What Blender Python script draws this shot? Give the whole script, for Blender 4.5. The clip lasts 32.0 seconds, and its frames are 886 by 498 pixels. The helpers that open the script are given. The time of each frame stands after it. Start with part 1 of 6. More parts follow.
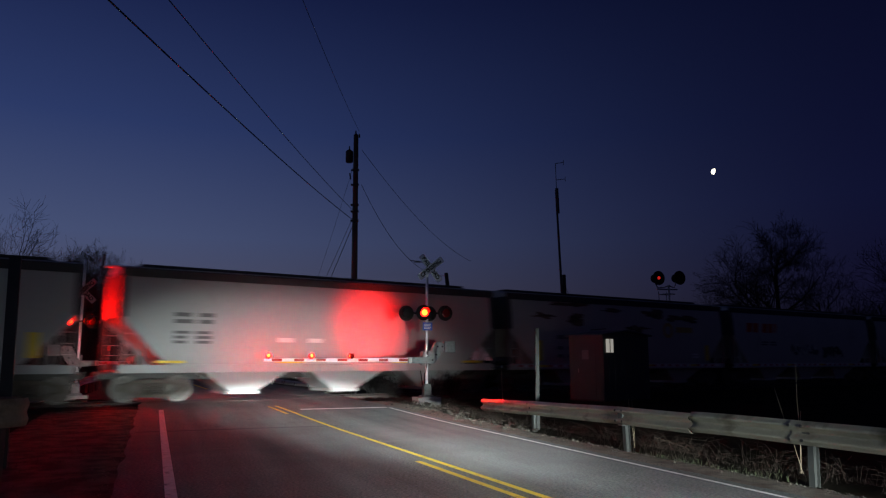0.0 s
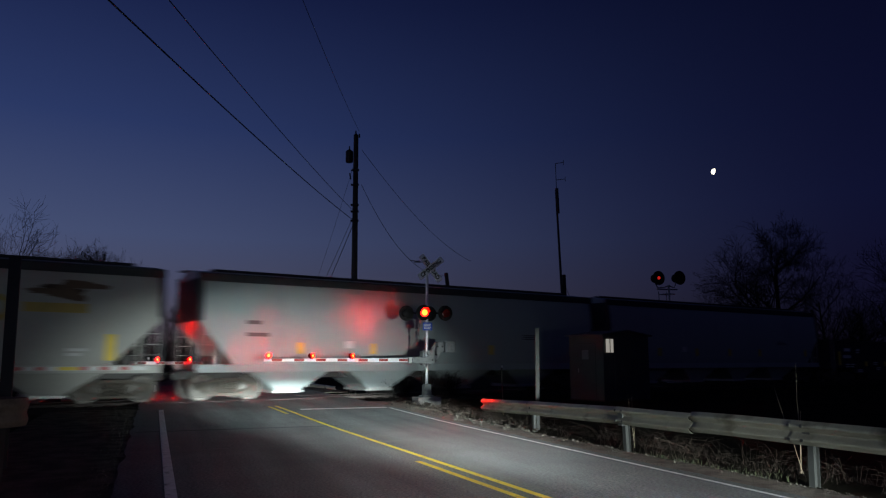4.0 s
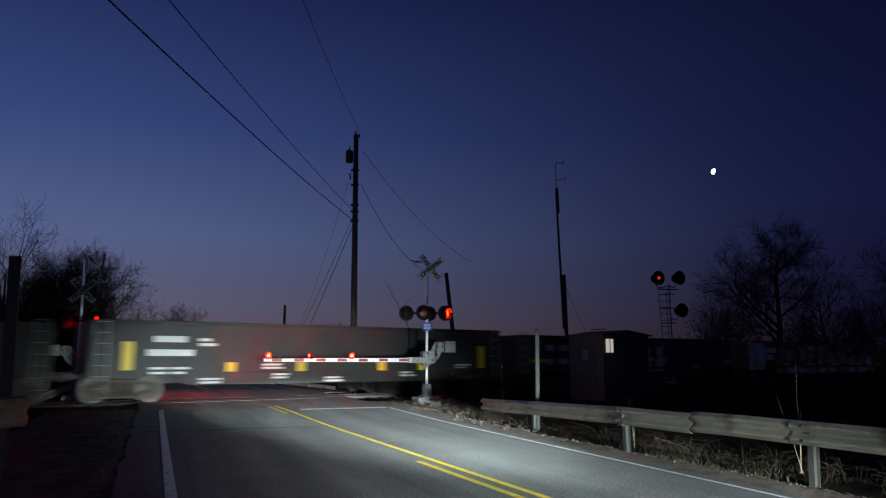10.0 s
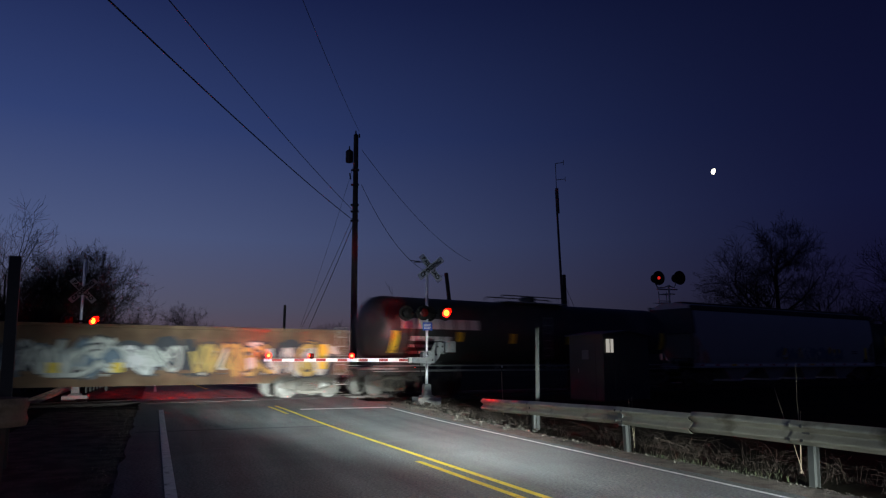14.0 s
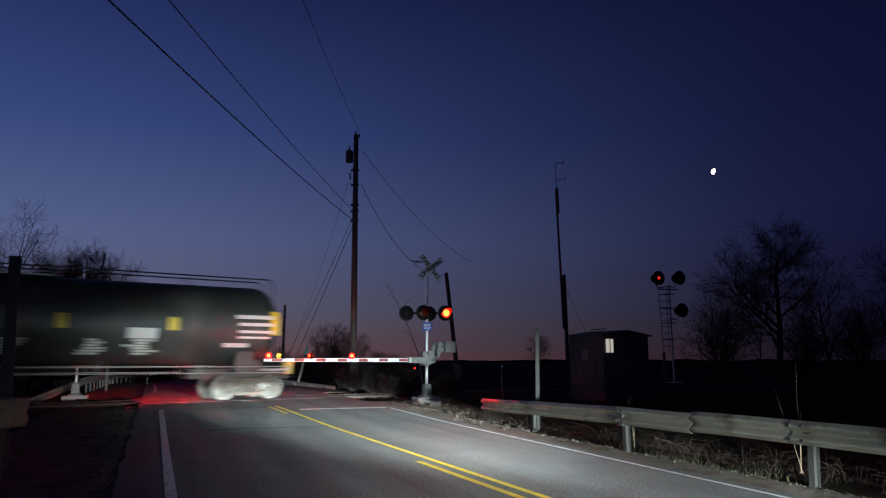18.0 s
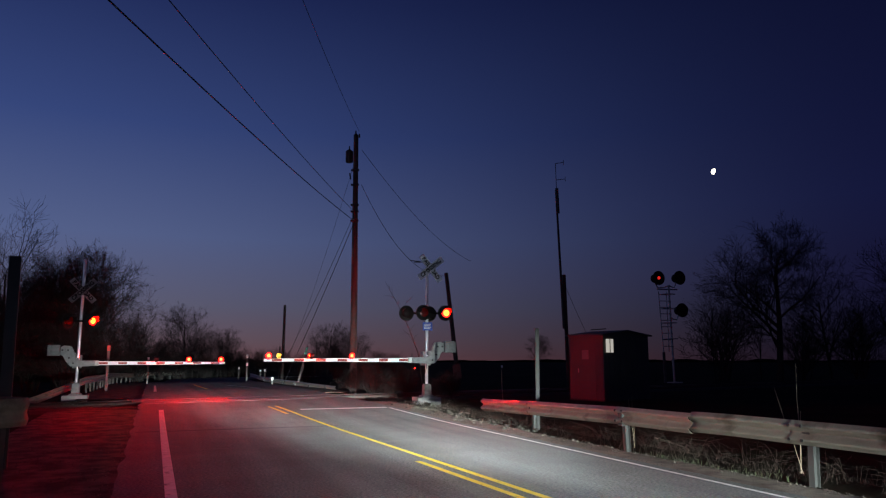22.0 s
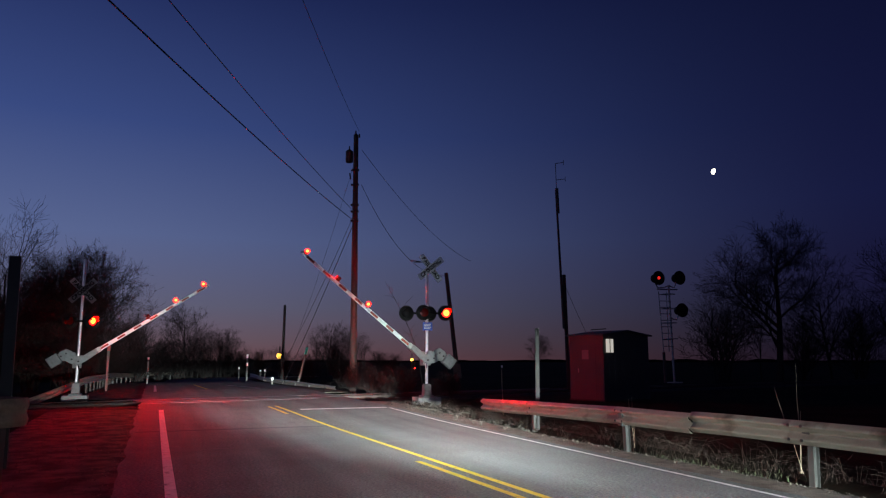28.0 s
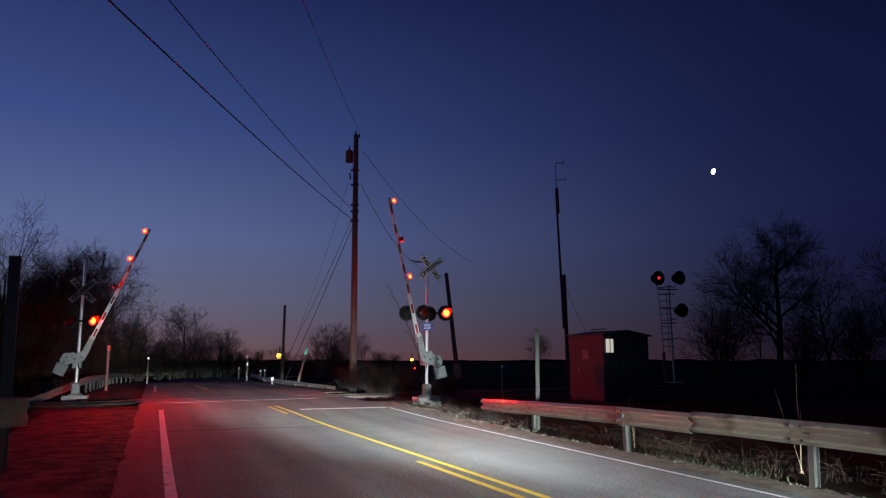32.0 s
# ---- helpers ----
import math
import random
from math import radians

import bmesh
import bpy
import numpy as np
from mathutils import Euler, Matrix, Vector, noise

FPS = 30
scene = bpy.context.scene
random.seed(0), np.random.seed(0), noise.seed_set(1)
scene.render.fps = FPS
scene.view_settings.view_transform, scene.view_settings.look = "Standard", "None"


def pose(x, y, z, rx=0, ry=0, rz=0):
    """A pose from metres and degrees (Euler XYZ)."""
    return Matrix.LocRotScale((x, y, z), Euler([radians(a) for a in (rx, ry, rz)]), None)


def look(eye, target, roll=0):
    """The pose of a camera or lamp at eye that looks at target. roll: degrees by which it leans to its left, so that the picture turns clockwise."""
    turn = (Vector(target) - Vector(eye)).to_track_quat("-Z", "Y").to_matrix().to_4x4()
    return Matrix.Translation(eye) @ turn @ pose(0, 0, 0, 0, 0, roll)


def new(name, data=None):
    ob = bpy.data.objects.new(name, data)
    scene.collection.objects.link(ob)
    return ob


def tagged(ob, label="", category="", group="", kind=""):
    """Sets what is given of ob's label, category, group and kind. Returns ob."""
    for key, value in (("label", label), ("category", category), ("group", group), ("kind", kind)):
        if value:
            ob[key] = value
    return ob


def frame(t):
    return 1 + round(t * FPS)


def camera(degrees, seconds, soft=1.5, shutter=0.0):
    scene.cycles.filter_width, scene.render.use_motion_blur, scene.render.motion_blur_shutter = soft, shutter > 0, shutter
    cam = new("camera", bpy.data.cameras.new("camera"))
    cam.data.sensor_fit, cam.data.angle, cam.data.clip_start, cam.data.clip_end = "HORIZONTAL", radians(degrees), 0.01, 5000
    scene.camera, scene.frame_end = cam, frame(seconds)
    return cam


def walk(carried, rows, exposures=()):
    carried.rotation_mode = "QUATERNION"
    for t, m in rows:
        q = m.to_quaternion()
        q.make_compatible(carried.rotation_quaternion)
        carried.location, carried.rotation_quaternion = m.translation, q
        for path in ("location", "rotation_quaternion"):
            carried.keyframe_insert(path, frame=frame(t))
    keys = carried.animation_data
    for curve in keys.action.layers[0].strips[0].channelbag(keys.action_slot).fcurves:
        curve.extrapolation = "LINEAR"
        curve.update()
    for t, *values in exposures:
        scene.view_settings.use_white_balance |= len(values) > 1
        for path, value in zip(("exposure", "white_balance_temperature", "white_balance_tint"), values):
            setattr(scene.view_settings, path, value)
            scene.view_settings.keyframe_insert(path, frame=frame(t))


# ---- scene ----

# ================= camera =================
EYE = (0.0, 0.0, 1.5)
FOV = 62.976
PITCH = 8.771
cam = camera(FOV, 32.0, soft=1.25, shutter=0.6)
CAM_POSE = pose(EYE[0], EYE[1], EYE[2], 90 + PITCH, 0, 0)
EXPOSURES = [(0, -0.4), (3.5, -0.45), (6.0, -0.5), (7.0, -0.1), (9.0, 0.12), (10.5, 0.14), (12.2, -0.06), (14.0, -0.1), (17.0, -0.1), (18.2, 0.16), (23.0, 0.16), (32.0, 0.42)]
walk(cam, [(0, CAM_POSE), (32.0, CAM_POSE)], EXPOSURES)

# ================= plan =================
# road coordinates: u to its right, v along it; track coordinates: s along it, n across it
ROAD_A, TRACK_A = radians(111.5), radians(33.994)
DV = Vector((math.cos(ROAD_A), math.sin(ROAD_A), 0))
DU = Vector((math.sin(ROAD_A), -math.cos(ROAD_A), 0))
DS = Vector((math.cos(TRACK_A), math.sin(TRACK_A), 0))
DN = Vector((-math.sin(TRACK_A), math.cos(TRACK_A), 0))
TRACK_0 = Vector((-12.371, 25.138, 0))
RAIL_Z = 0.08
TRAIN_V = 16.36


def lerp_rows(rows, x):
    if x <= rows[0][0]:
        return rows[0][1]
    for (a, p), (b, q) in zip(rows, rows[1:]):
        if x <= b:
            k = (x - a) / (b - a)
            k = k * k * (3 - 2 * k)
            return p + (q - p) * k
    return rows[-1][1]


BEND = [(55, 0.0), (75, 1.5), (100, 8.0), (150, 38.0)]
PROFILE = [(16, 0.0), (24, 0.07), (35, 0.07), (52, -0.04), (75, -0.4), (150, -1.4)]


def road_z(v):
    return lerp_rows(PROFILE, v)


def uv(u, v, z=0.0):
    """A place from road coordinates; the far road bends to the left."""
    p = DU * (u + lerp_rows(BEND, v)) + DV * v
    return Vector((p.x, p.y, z))


def sn(s, n, z=0.0):
    p = TRACK_0 + DS * s + DN * n
    return Vector((p.x, p.y, z))


def ground_z(x, y):
    p = Vector((x, y, 0))
    v = p.dot(DV)
    u = p.dot(DU) - lerp_rows(BEND, max(v, 0))
    n = (p - TRACK_0).dot(DN)
    near_road = road_z(v)
    flat = lerp_rows([(36, 0.0), (60, -0.25), (160, -0.5)], v)
    if u < -2.6:
        side = lerp_rows([(-14, 0.0), (-9, -0.25), (-5, -0.3), (-2.6, -0.04)], u)
        k = min(1, (-2.6 - u) / 6)
    elif u > 8.4:
        side = lerp_rows([(8.4, -0.06), (10.5, -0.5), (12.0, -0.4), (14.5, 0.0)], u)
        k = min(1, (u - 8.4) / 6)
    else:
        side, k = -0.10, 0
    z = near_road * (1 - k) + flat * k + side
    bed = max(0.0, 1 - max(0.0, abs(n) - 2.6) / 2.0)
    if bed > 0 and (u < -1.0 or u > 7.4):
        z = z * (1 - bed) + (-0.10) * bed
    return z


# ================= light =================
def lin(r, g, b):
    return tuple(((c / 255 + 0.055) / 1.055) ** 2.4 if c > 10 else c / 255 / 12.92 for c in (r, g, b))


def make_world():
    w = bpy.data.worlds.new("dusk_sky")
    scene.world = w
    w.use_nodes = True
    nt = w.node_tree
    nt.nodes.clear()
    out = nt.nodes.new("ShaderNodeOutputWorld")
    bg = nt.nodes.new("ShaderNodeBackground")
    bg.inputs[1].default_value = 1.0
    tc = nt.nodes.new("ShaderNodeTexCoord")
    sep = nt.nodes.new("ShaderNodeSeparateXYZ")
    nt.links.new(tc.outputs["Generated"], sep.inputs[0])

    def ramp(stops):
        r = nt.nodes.new("ShaderNodeValToRGB")
        e = r.color_ramp.elements
        for i, (pos, col) in enumerate(stops):
            el = e[i] if i < 2 else e.new(pos)
            el.position = pos
            el.color = (*lin(col[0], col[1], col[2] * 0.965), 1)
        nt.links.new(sep.outputs["Z"], r.inputs[0])
        return r

    west = ramp([(0.0, (106, 74, 82)), (0.025, (99, 81, 94)), (0.07, (90, 89, 114)), (0.16, (80, 92, 136)), (0.3, (51, 67, 121)), (0.46, (30, 41, 88)), (0.8, (6, 9, 24))])
    east = ramp([(0.0, (13, 11, 27)), (0.04, (12, 12, 33)), (0.1, (18, 17, 47)), (0.2, (17, 20, 55)), (0.46, (10, 13, 41)), (0.8, (3, 5, 17))])
    mr = nt.nodes.new("ShaderNodeMapRange")
    mr.interpolation_type = "SMOOTHSTEP"
    mr.inputs["From Min"].default_value = -0.62
    mr.inputs["From Max"].default_value = 0.6
    nt.links.new(sep.outputs["X"], mr.inputs["Value"])
    mix = nt.nodes.new("ShaderNodeMix")
    mix.data_type = "RGBA"
    nt.links.new(mr.outputs[0], mix.inputs[0])
    nt.links.new(west.outputs[0], mix.inputs[6])
    nt.links.new(east.outputs[0], mix.inputs[7])
    nt.links.new(mix.outputs[2], bg.inputs[0])
    nt.links.new(bg.outputs[0], out.inputs[0])


make_world()


def spot(name, m, power, size, blend, color, soft, flat=1.0):
    """A spot lamp; flat below 1 squeezes its cone from above and below."""
    lamp = bpy.data.lights.new(name, "SPOT")
    lamp.energy, lamp.color, lamp.spot_size, lamp.spot_blend = power, color, radians(size), blend
    lamp.shadow_soft_size = soft
    ob = new(name, lamp)
    ob.matrix_world = m @ Matrix.Diagonal((1, flat, 1, 1))
    return ob


HEAD_COL = (0.83, 0.98, 1.0)
# the car that waits in the right-hand lane behind the camera: wide flat beams and the hot part of the low beam
for u in (4.5, 5.8):
    spot("headlight", look(uv(u, -3.0, 0.72), uv(u - 1.0, 26, 0.8)), 900, 60, 1.0, HEAD_COL, 0.07, 0.5)
    spot("headlight", look(uv(u, -3.0, 0.72), uv(u - 0.9, 28, 0.9)), 19000, 31, 1.0, HEAD_COL, 0.07, 0.46)
    spot("headlight", look(uv(u, -3.0, 0.74), uv(4.9, 24.0, -0.15)), 155000, 21, 1.0, HEAD_COL, 0.07, 0.2)
spot("headlight", look(uv(4.5, -3.0, 0.74), uv(5.6, 9.0, -0.15)), 20500, 55, 1.0, HEAD_COL, 0.07, 0.12)


# ================= materials =================
def mat(name, color, rough=0.7, metal=0.0, var=0.25, scale=4.0, fine=60.0, bump=0.15, stain=None, stain_amount=0.45, random=0.0, stain_scale=0.8, spec=0.5, island=0.0):
    """A procedural surface: base colour varied at two scales, optional stain colour, fine bump."""
    m = bpy.data.materials.new(name)
    m.use_nodes = True
    nt = m.node_tree
    b = nt.nodes["Principled BSDF"]
    b.inputs["Roughness"].default_value, b.inputs["Metallic"].default_value = rough, metal
    b.inputs["Specular IOR Level"].default_value = spec
    tc = nt.nodes.new("ShaderNodeTexCoord")

    def noise_tex(sc, detail):
        n = nt.nodes.new("ShaderNodeTexNoise")
        n.inputs["Scale"].default_value, n.inputs["Detail"].default_value = sc, detail
        nt.links.new(tc.outputs["Object"], n.inputs["Vector"])
        return n.outputs["Fac"]

    def mul(a, k, off):
        n = nt.nodes.new("ShaderNodeMath")
        n.operation = "MULTIPLY_ADD"
        nt.links.new(a, n.inputs[0])
        n.inputs[1].default_value, n.inputs[2].default_value = k, off
        return n.outputs[0]

    def scale_color(col, fac):
        n = nt.nodes.new("ShaderNodeVectorMath")
        n.operation = "SCALE"
        if isinstance(col, tuple):
            n.inputs[0].default_value = col
        else:
            nt.links.new(col, n.inputs[0])
        nt.links.new(fac, n.inputs[3])
        return n.outputs[0]

    coarse, grain = noise_tex(scale, 5), noise_tex(fine, 3)
    c = scale_color(tuple(color), mul(coarse, 2 * var, 1 - var))
    c = scale_color(c, mul(grain, 1.2 * var, 1 - 0.6 * var))
    if random:
        oi = nt.nodes.new("ShaderNodeObjectInfo")
        c = scale_color(c, mul(oi.outputs["Random"], 2 * random, 1 - random))
    if island:
        ge = nt.nodes.new("ShaderNodeNewGeometry")
        c = scale_color(c, mul(ge.outputs["Random Per Island"], 2 * island, 1 - island))
    if stain:
        mr = nt.nodes.new("ShaderNodeMapRange")
        mr.inputs["From Min"].default_value = 1 - stain_amount - 0.08
        mr.inputs["From Max"].default_value = 1 - stain_amount + 0.12
        nt.links.new(noise_tex(stain_scale, 6), mr.inputs["Value"])
        mx = nt.nodes.new("ShaderNodeMix")
        mx.data_type = "RGBA"
        nt.links.new(mr.outputs[0], mx.inputs[0])
        nt.links.new(c, mx.inputs[6])
        mx.inputs[7].default_value = (*stain, 1)
        c = mx.outputs[2]
    nt.links.new(c, b.inputs["Base Color"])
    if bump:
        bp = nt.nodes.new("ShaderNodeBump")
        bp.inputs["Strength"].default_value, bp.inputs["Distance"].default_value = bump, 0.02
        nt.links.new(grain, bp.inputs["Height"])
        nt.links.new(bp.outputs[0], b.inputs["Normal"])
    return m


def glow(name, color, strength):
    m = bpy.data.materials.new(name)
    m.use_nodes = True
    nt = m.node_tree
    b = nt.nodes["Principled BSDF"]
    b.inputs["Base Color"].default_value = (*[min(1, c) for c in color], 1)
    b.inputs["Emission Color"].default_value = (*color, 1)
    b.inputs["Emission Strength"].default_value = strength
    return m


def asphalt():
    """Worn asphalt: stone grain, blotches, and wheel-worn streaks along the road."""
    m = mat("asphalt", (0.132, 0.138, 0.135), 0.85, var=0.22, scale=1.3, fine=34, bump=0.6, spec=0.2, stain=(0.105, 0.109, 0.107), stain_amount=0.42, stain_scale=0.5)
    nt = m.node_tree
    b = nt.nodes["Principled BSDF"]
    old = b.inputs["Base Color"].links[0].from_socket
    tc, mp = nt.nodes.new("ShaderNodeTexCoord"), nt.nodes.new("ShaderNodeMapping")
    turn = nt.nodes.new("ShaderNodeMapping")
    turn.inputs["Rotation"].default_value = (0, 0, -ROAD_A)
    mp.inputs["Scale"].default_value = (0.06, 1.6, 1)
    nt.links.new(tc.outputs["Object"], turn.inputs["Vector"])
    nt.links.new(turn.outputs[0], mp.inputs["Vector"])
    streak, grit = nt.nodes.new("ShaderNodeTexNoise"), nt.nodes.new("ShaderNodeTexNoise")
    streak.inputs["Scale"].default_value, streak.inputs["Detail"].default_value = 1.0, 4
    grit.inputs["Scale"].default_value, grit.inputs["Detail"].default_value = 26, 4
    grit.inputs["Roughness"].default_value = 0.75
    nt.links.new(mp.outputs[0], streak.inputs["Vector"])
    nt.links.new(tc.outputs["Object"], grit.inputs["Vector"])
    c = old
    for tex, lo, hi, a, z in ((streak, 0.35, 0.65, 0.78, 1.18), (grit, 0.36, 0.66, 0.5, 1.65)):
        mr, sc = nt.nodes.new("ShaderNodeMapRange"), nt.nodes.new("ShaderNodeVectorMath")
        for key, val in (("From Min", lo), ("From Max", hi), ("To Min", a), ("To Max", z)):
            mr.inputs[key].default_value = val
        sc.operation = "SCALE"
        nt.links.new(tex.outputs["Fac"], mr.inputs["Value"])
        nt.links.new(c, sc.inputs[0])
        nt.links.new(mr.outputs[0], sc.inputs[3])
        c = sc.outputs[0]
    nt.links.new(c, b.inputs["Base Color"])
    return m


ASPHALT = asphalt()
SEAM = mat("seam_tar", (0.01, 0.01, 0.011), 0.7, fine=40)
OLD_SEAM = mat("worn_seam", (0.11, 0.11, 0.11), 0.8, fine=40)
WHITE_LINE = mat("white_road_paint", (0.75, 0.75, 0.73), 0.75, var=0.25, scale=6, fine=70, stain=(0.2, 0.2, 0.2), stain_amount=0.38, stain_scale=9)
YELLOW_LINE = mat("yellow_road_paint", (0.75, 0.58, 0.03), 0.7, var=0.2, scale=6, fine=70, stain=(0.2, 0.15, 0.05), stain_amount=0.33, stain_scale=9)
SHOULDER = mat("dirt_shoulder", (0.1, 0.085, 0.068), 0.95, var=0.5, scale=5, fine=45, bump=1.0, stain=(0.032, 0.026, 0.021), stain_amount=0.52, stain_scale=2.2, spec=0.15)
FINE_GRIT = mat("fine_brown_grit", (0.16, 0.13, 0.108), 0.95, var=0.5, scale=7, fine=60, bump=1.0, stain=(0.09, 0.07, 0.056), stain_amount=0.45, stain_scale=3, spec=0.15)
GROUND = mat("dark_soil_and_turf", (0.024, 0.02, 0.014), 0.95, var=0.4, scale=0.4, fine=12, bump=0.8, stain=(0.014, 0.015, 0.009), stain_amount=0.5, stain_scale=0.15, spec=0.02)
BALLAST = mat("dark_ballast", (0.035, 0.031, 0.028), 0.95, var=0.45, scale=4, fine=30, bump=0.9, spec=0.1)
POST_STEEL = mat("dull_galvanised_post", (0.062, 0.062, 0.057), 0.6, 0.3, var=0.25, scale=4)
LIT_PANE = glow("lit_window_pane", (1.0, 0.93, 0.8), 0.4)
DARK_POST = mat("dark_steel_post", (0.03, 0.03, 0.032), 0.6, 0.3, var=0.3)
STONE = mat("grey_stone", (0.04, 0.034, 0.028), 0.95, var=0.4, scale=8, fine=50, random=0.4, spec=0.2)
PALE_STONE = mat("pale_small_stone", (0.11, 0.097, 0.08), 0.9, var=0.3, scale=8, fine=50, island=0.6, spec=0.2)
GRAVEL = mat("fine_gravel", (0.055, 0.046, 0.037), 0.95, var=0.4, scale=8, fine=50, island=0.35, spec=0.2)
STALK = mat("pale_dry_stalk", (0.42, 0.34, 0.22), 0.8, var=0.25, scale=3, fine=20)
GALV = mat("galvanised_steel", (0.42, 0.42, 0.4), 0.5, 0.55, var=0.2, scale=3, fine=40, stain=(0.2, 0.16, 0.12), stain_amount=0.3, stain_scale=2)
RAIL_PAINT = mat("weathered_guardrail", (0.34, 0.315, 0.245), 0.38, 0.25, var=0.25, scale=2.5, fine=40, stain=(0.09, 0.07, 0.045), stain_amount=0.36, stain_scale=2.2)
# brown rail end; part of the signals' red light is put into its colour
RAIL_BROWN = mat("red_lit_brown_guardrail", (0.3, 0.2, 0.15), 0.6, 0.3, var=0.35, scale=3, fine=40, stain=(0.07, 0.045, 0.03), stain_amount=0.45, stain_scale=3)
ALU = mat("bright_aluminium", (0.75, 0.75, 0.76), 0.35, 0.7, var=0.1)
CAST = mat("grey_cast_housing", (0.24, 0.245, 0.24), 0.55, 0.2, var=0.35, scale=9, fine=50, bump=0.3, stain=(0.12, 0.115, 0.105), stain_amount=0.36, stain_scale=6)
WOOD = mat("dark_weathered_wood", (0.045, 0.042, 0.04), 0.9, var=0.4, scale=3, fine=40, bump=0.6, spec=0.2)
POLE_WOOD = mat("grey_weathered_pole_wood", (0.085, 0.078, 0.07), 0.9, var=0.35, scale=3, fine=40, bump=0.6, spec=0.2, stain=(0.09, 0.08, 0.07), stain_amount=0.42, stain_scale=1.5)
HEAD_BLACK = mat("black_signal_paint", (0.01, 0.01, 0.01), 0.6, var=0.3, spec=0.2)
CONCRETE = mat("concrete", (0.4, 0.39, 0.37), 0.9, var=0.2, scale=4)
BLACK = mat("black_paint", (0.007, 0.007, 0.007), 0.7, var=0.3, spec=0.15)
IRON = mat("dark_iron", (0.05, 0.045, 0.042), 0.6, 0.3, var=0.35, scale=5)
RAIL_STEEL = mat("rail_steel", (0.04, 0.03, 0.026), 0.8, 0.1, var=0.2)
RAIL_HEAD = mat("polished_rail_head", (0.35, 0.33, 0.31), 0.2, 0.95, var=0.3)
TIE = mat("tarred_tie", (0.04, 0.034, 0.03), 0.95, var=0.4, spec=0.1)
WHITE_SHEET = mat("white_reflective_sheet", (0.85, 0.85, 0.86), 0.45, var=0.05)
RED_SHEET = mat("red_reflective_sheet", (0.3, 0.025, 0.018), 0.5, var=0.1)
SIGN_WHITE = mat("sign_sheet", (0.85, 0.86, 0.9), 0.5, var=0.1)
# sign sheet darkened so the far signs look dimly lit; shade put into the colour
SIGN_GREY = mat("dimmed_sign_sheet", (0.16, 0.16, 0.17), 0.6, var=0.2)
SIGN_BLUE = mat("blue_sign_sheet", (0.04, 0.1, 0.5), 0.5, var=0.1)
GREEN_SHEET = mat("green_reflector", (0.02, 0.5, 0.3), 0.4, var=0.1)
LENS_DARK = mat("unlit_red_lens", (0.12, 0.006, 0.004), 0.25, var=0.2, fine=20)
LENS_LIT = glow("lit_red_lens", (1.0, 0.0012, 0.0006), 110)
LENS_HOT = glow("hot_centre_of_red_lens", (1.0, 0.015, 0.0012), 110)
FAR_LIT = glow("lit_red_lens_of_far_signal", (1.0, 0.00018, 0.0001), 600)
FAR_HOT = glow("hot_centre_of_far_signal_lens", (1.0, 0.003, 0.0002), 600)
ARM_LIT = glow("lit_arm_lamp", (1.0, 0.0003, 0.00015), 600)
ARM_HOT = glow("hot_centre_of_arm_lamp", (1.0, 0.003, 0.0003), 600)
FAR_ARM_LIT = glow("lit_lamp_of_far_arm", (1.0, 0.00014, 0.00007), 1500)
FAR_ARM_HOT = glow("hot_centre_of_far_arm_lamp", (1.0, 0.0012, 0.00012), 1500)
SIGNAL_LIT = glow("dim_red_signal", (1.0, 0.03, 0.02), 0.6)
MOON = glow("sunlit_moon", (1.0, 0.93, 0.75), 3.0)
WINDOW_LIT = glow("distant_yellow_lamp", (1.0, 0.5, 0.06), 5.0)
FAR_RED = glow("distant_red_lamp", (1.0, 0.03, 0.02), 3)
FAR_WHITE = mat("white_reflector", (0.9, 0.9, 0.88), 0.4, var=0.05)
SHED_WALL = mat("shed_cladding", (0.052, 0.05, 0.049), 0.6, 0.1, var=0.15, scale=2)
CROSS_PANEL = mat("rubber_crossing_panel", (0.075, 0.074, 0.073), 0.6, var=0.4, scale=3, fine=25, bump=0.3, spec=0.25)
SHED_ROOF = mat("shed_roofing", (0.05, 0.05, 0.055), 0.7, var=0.2)
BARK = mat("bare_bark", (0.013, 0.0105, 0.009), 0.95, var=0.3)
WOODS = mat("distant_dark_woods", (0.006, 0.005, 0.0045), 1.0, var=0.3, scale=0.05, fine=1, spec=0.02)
STRAW = mat("dry_grass", (0.03, 0.019, 0.012), 0.9, var=0.45, scale=1.5, fine=9)
LEAF = mat("fallen_leaf", (0.055, 0.036, 0.024), 0.85, var=0.3, scale=3, fine=30, island=0.5)
GREEN_BLADE = mat("green_grass", (0.038, 0.046, 0.018), 0.9, var=0.4, scale=1.5, fine=9)
CABLE = mat("black_cable", (0.02, 0.02, 0.022), 0.7)
HOPPER_GREY = mat("grey_hopper_paint", (0.34, 0.345, 0.33), 0.55, var=0.1, scale=0.5, fine=8, bump=0.03, stain=(0.26, 0.25, 0.23), stain_amount=0.33, stain_scale=0.5)
HOPPER_WHITE = mat("chalky_white_hopper_paint", (0.42, 0.42, 0.39), 0.6, var=0.12, scale=0.5, fine=8, bump=0.03, stain=(0.3, 0.28, 0.25), stain_amount=0.36, stain_scale=0.6)
HOPPER_RUST = mat("rust_patched_hopper_paint", (0.4, 0.39, 0.35), 0.65, var=0.14, scale=0.6, fine=8, bump=0.03, stain=(0.34, 0.31, 0.27), stain_amount=0.4, stain_scale=0.45)
HOPPER_PALE = mat("pale_smooth_hopper_paint", (0.33, 0.37, 0.36), 0.35, var=0.06, scale=0.4, fine=6, bump=0.02, stain=(0.27, 0.3, 0.295), stain_amount=0.36, stain_scale=0.5)
ROOF_DARK = mat("grimy_roof_and_dark_ends", (0.035, 0.037, 0.042), 0.8, var=0.3)
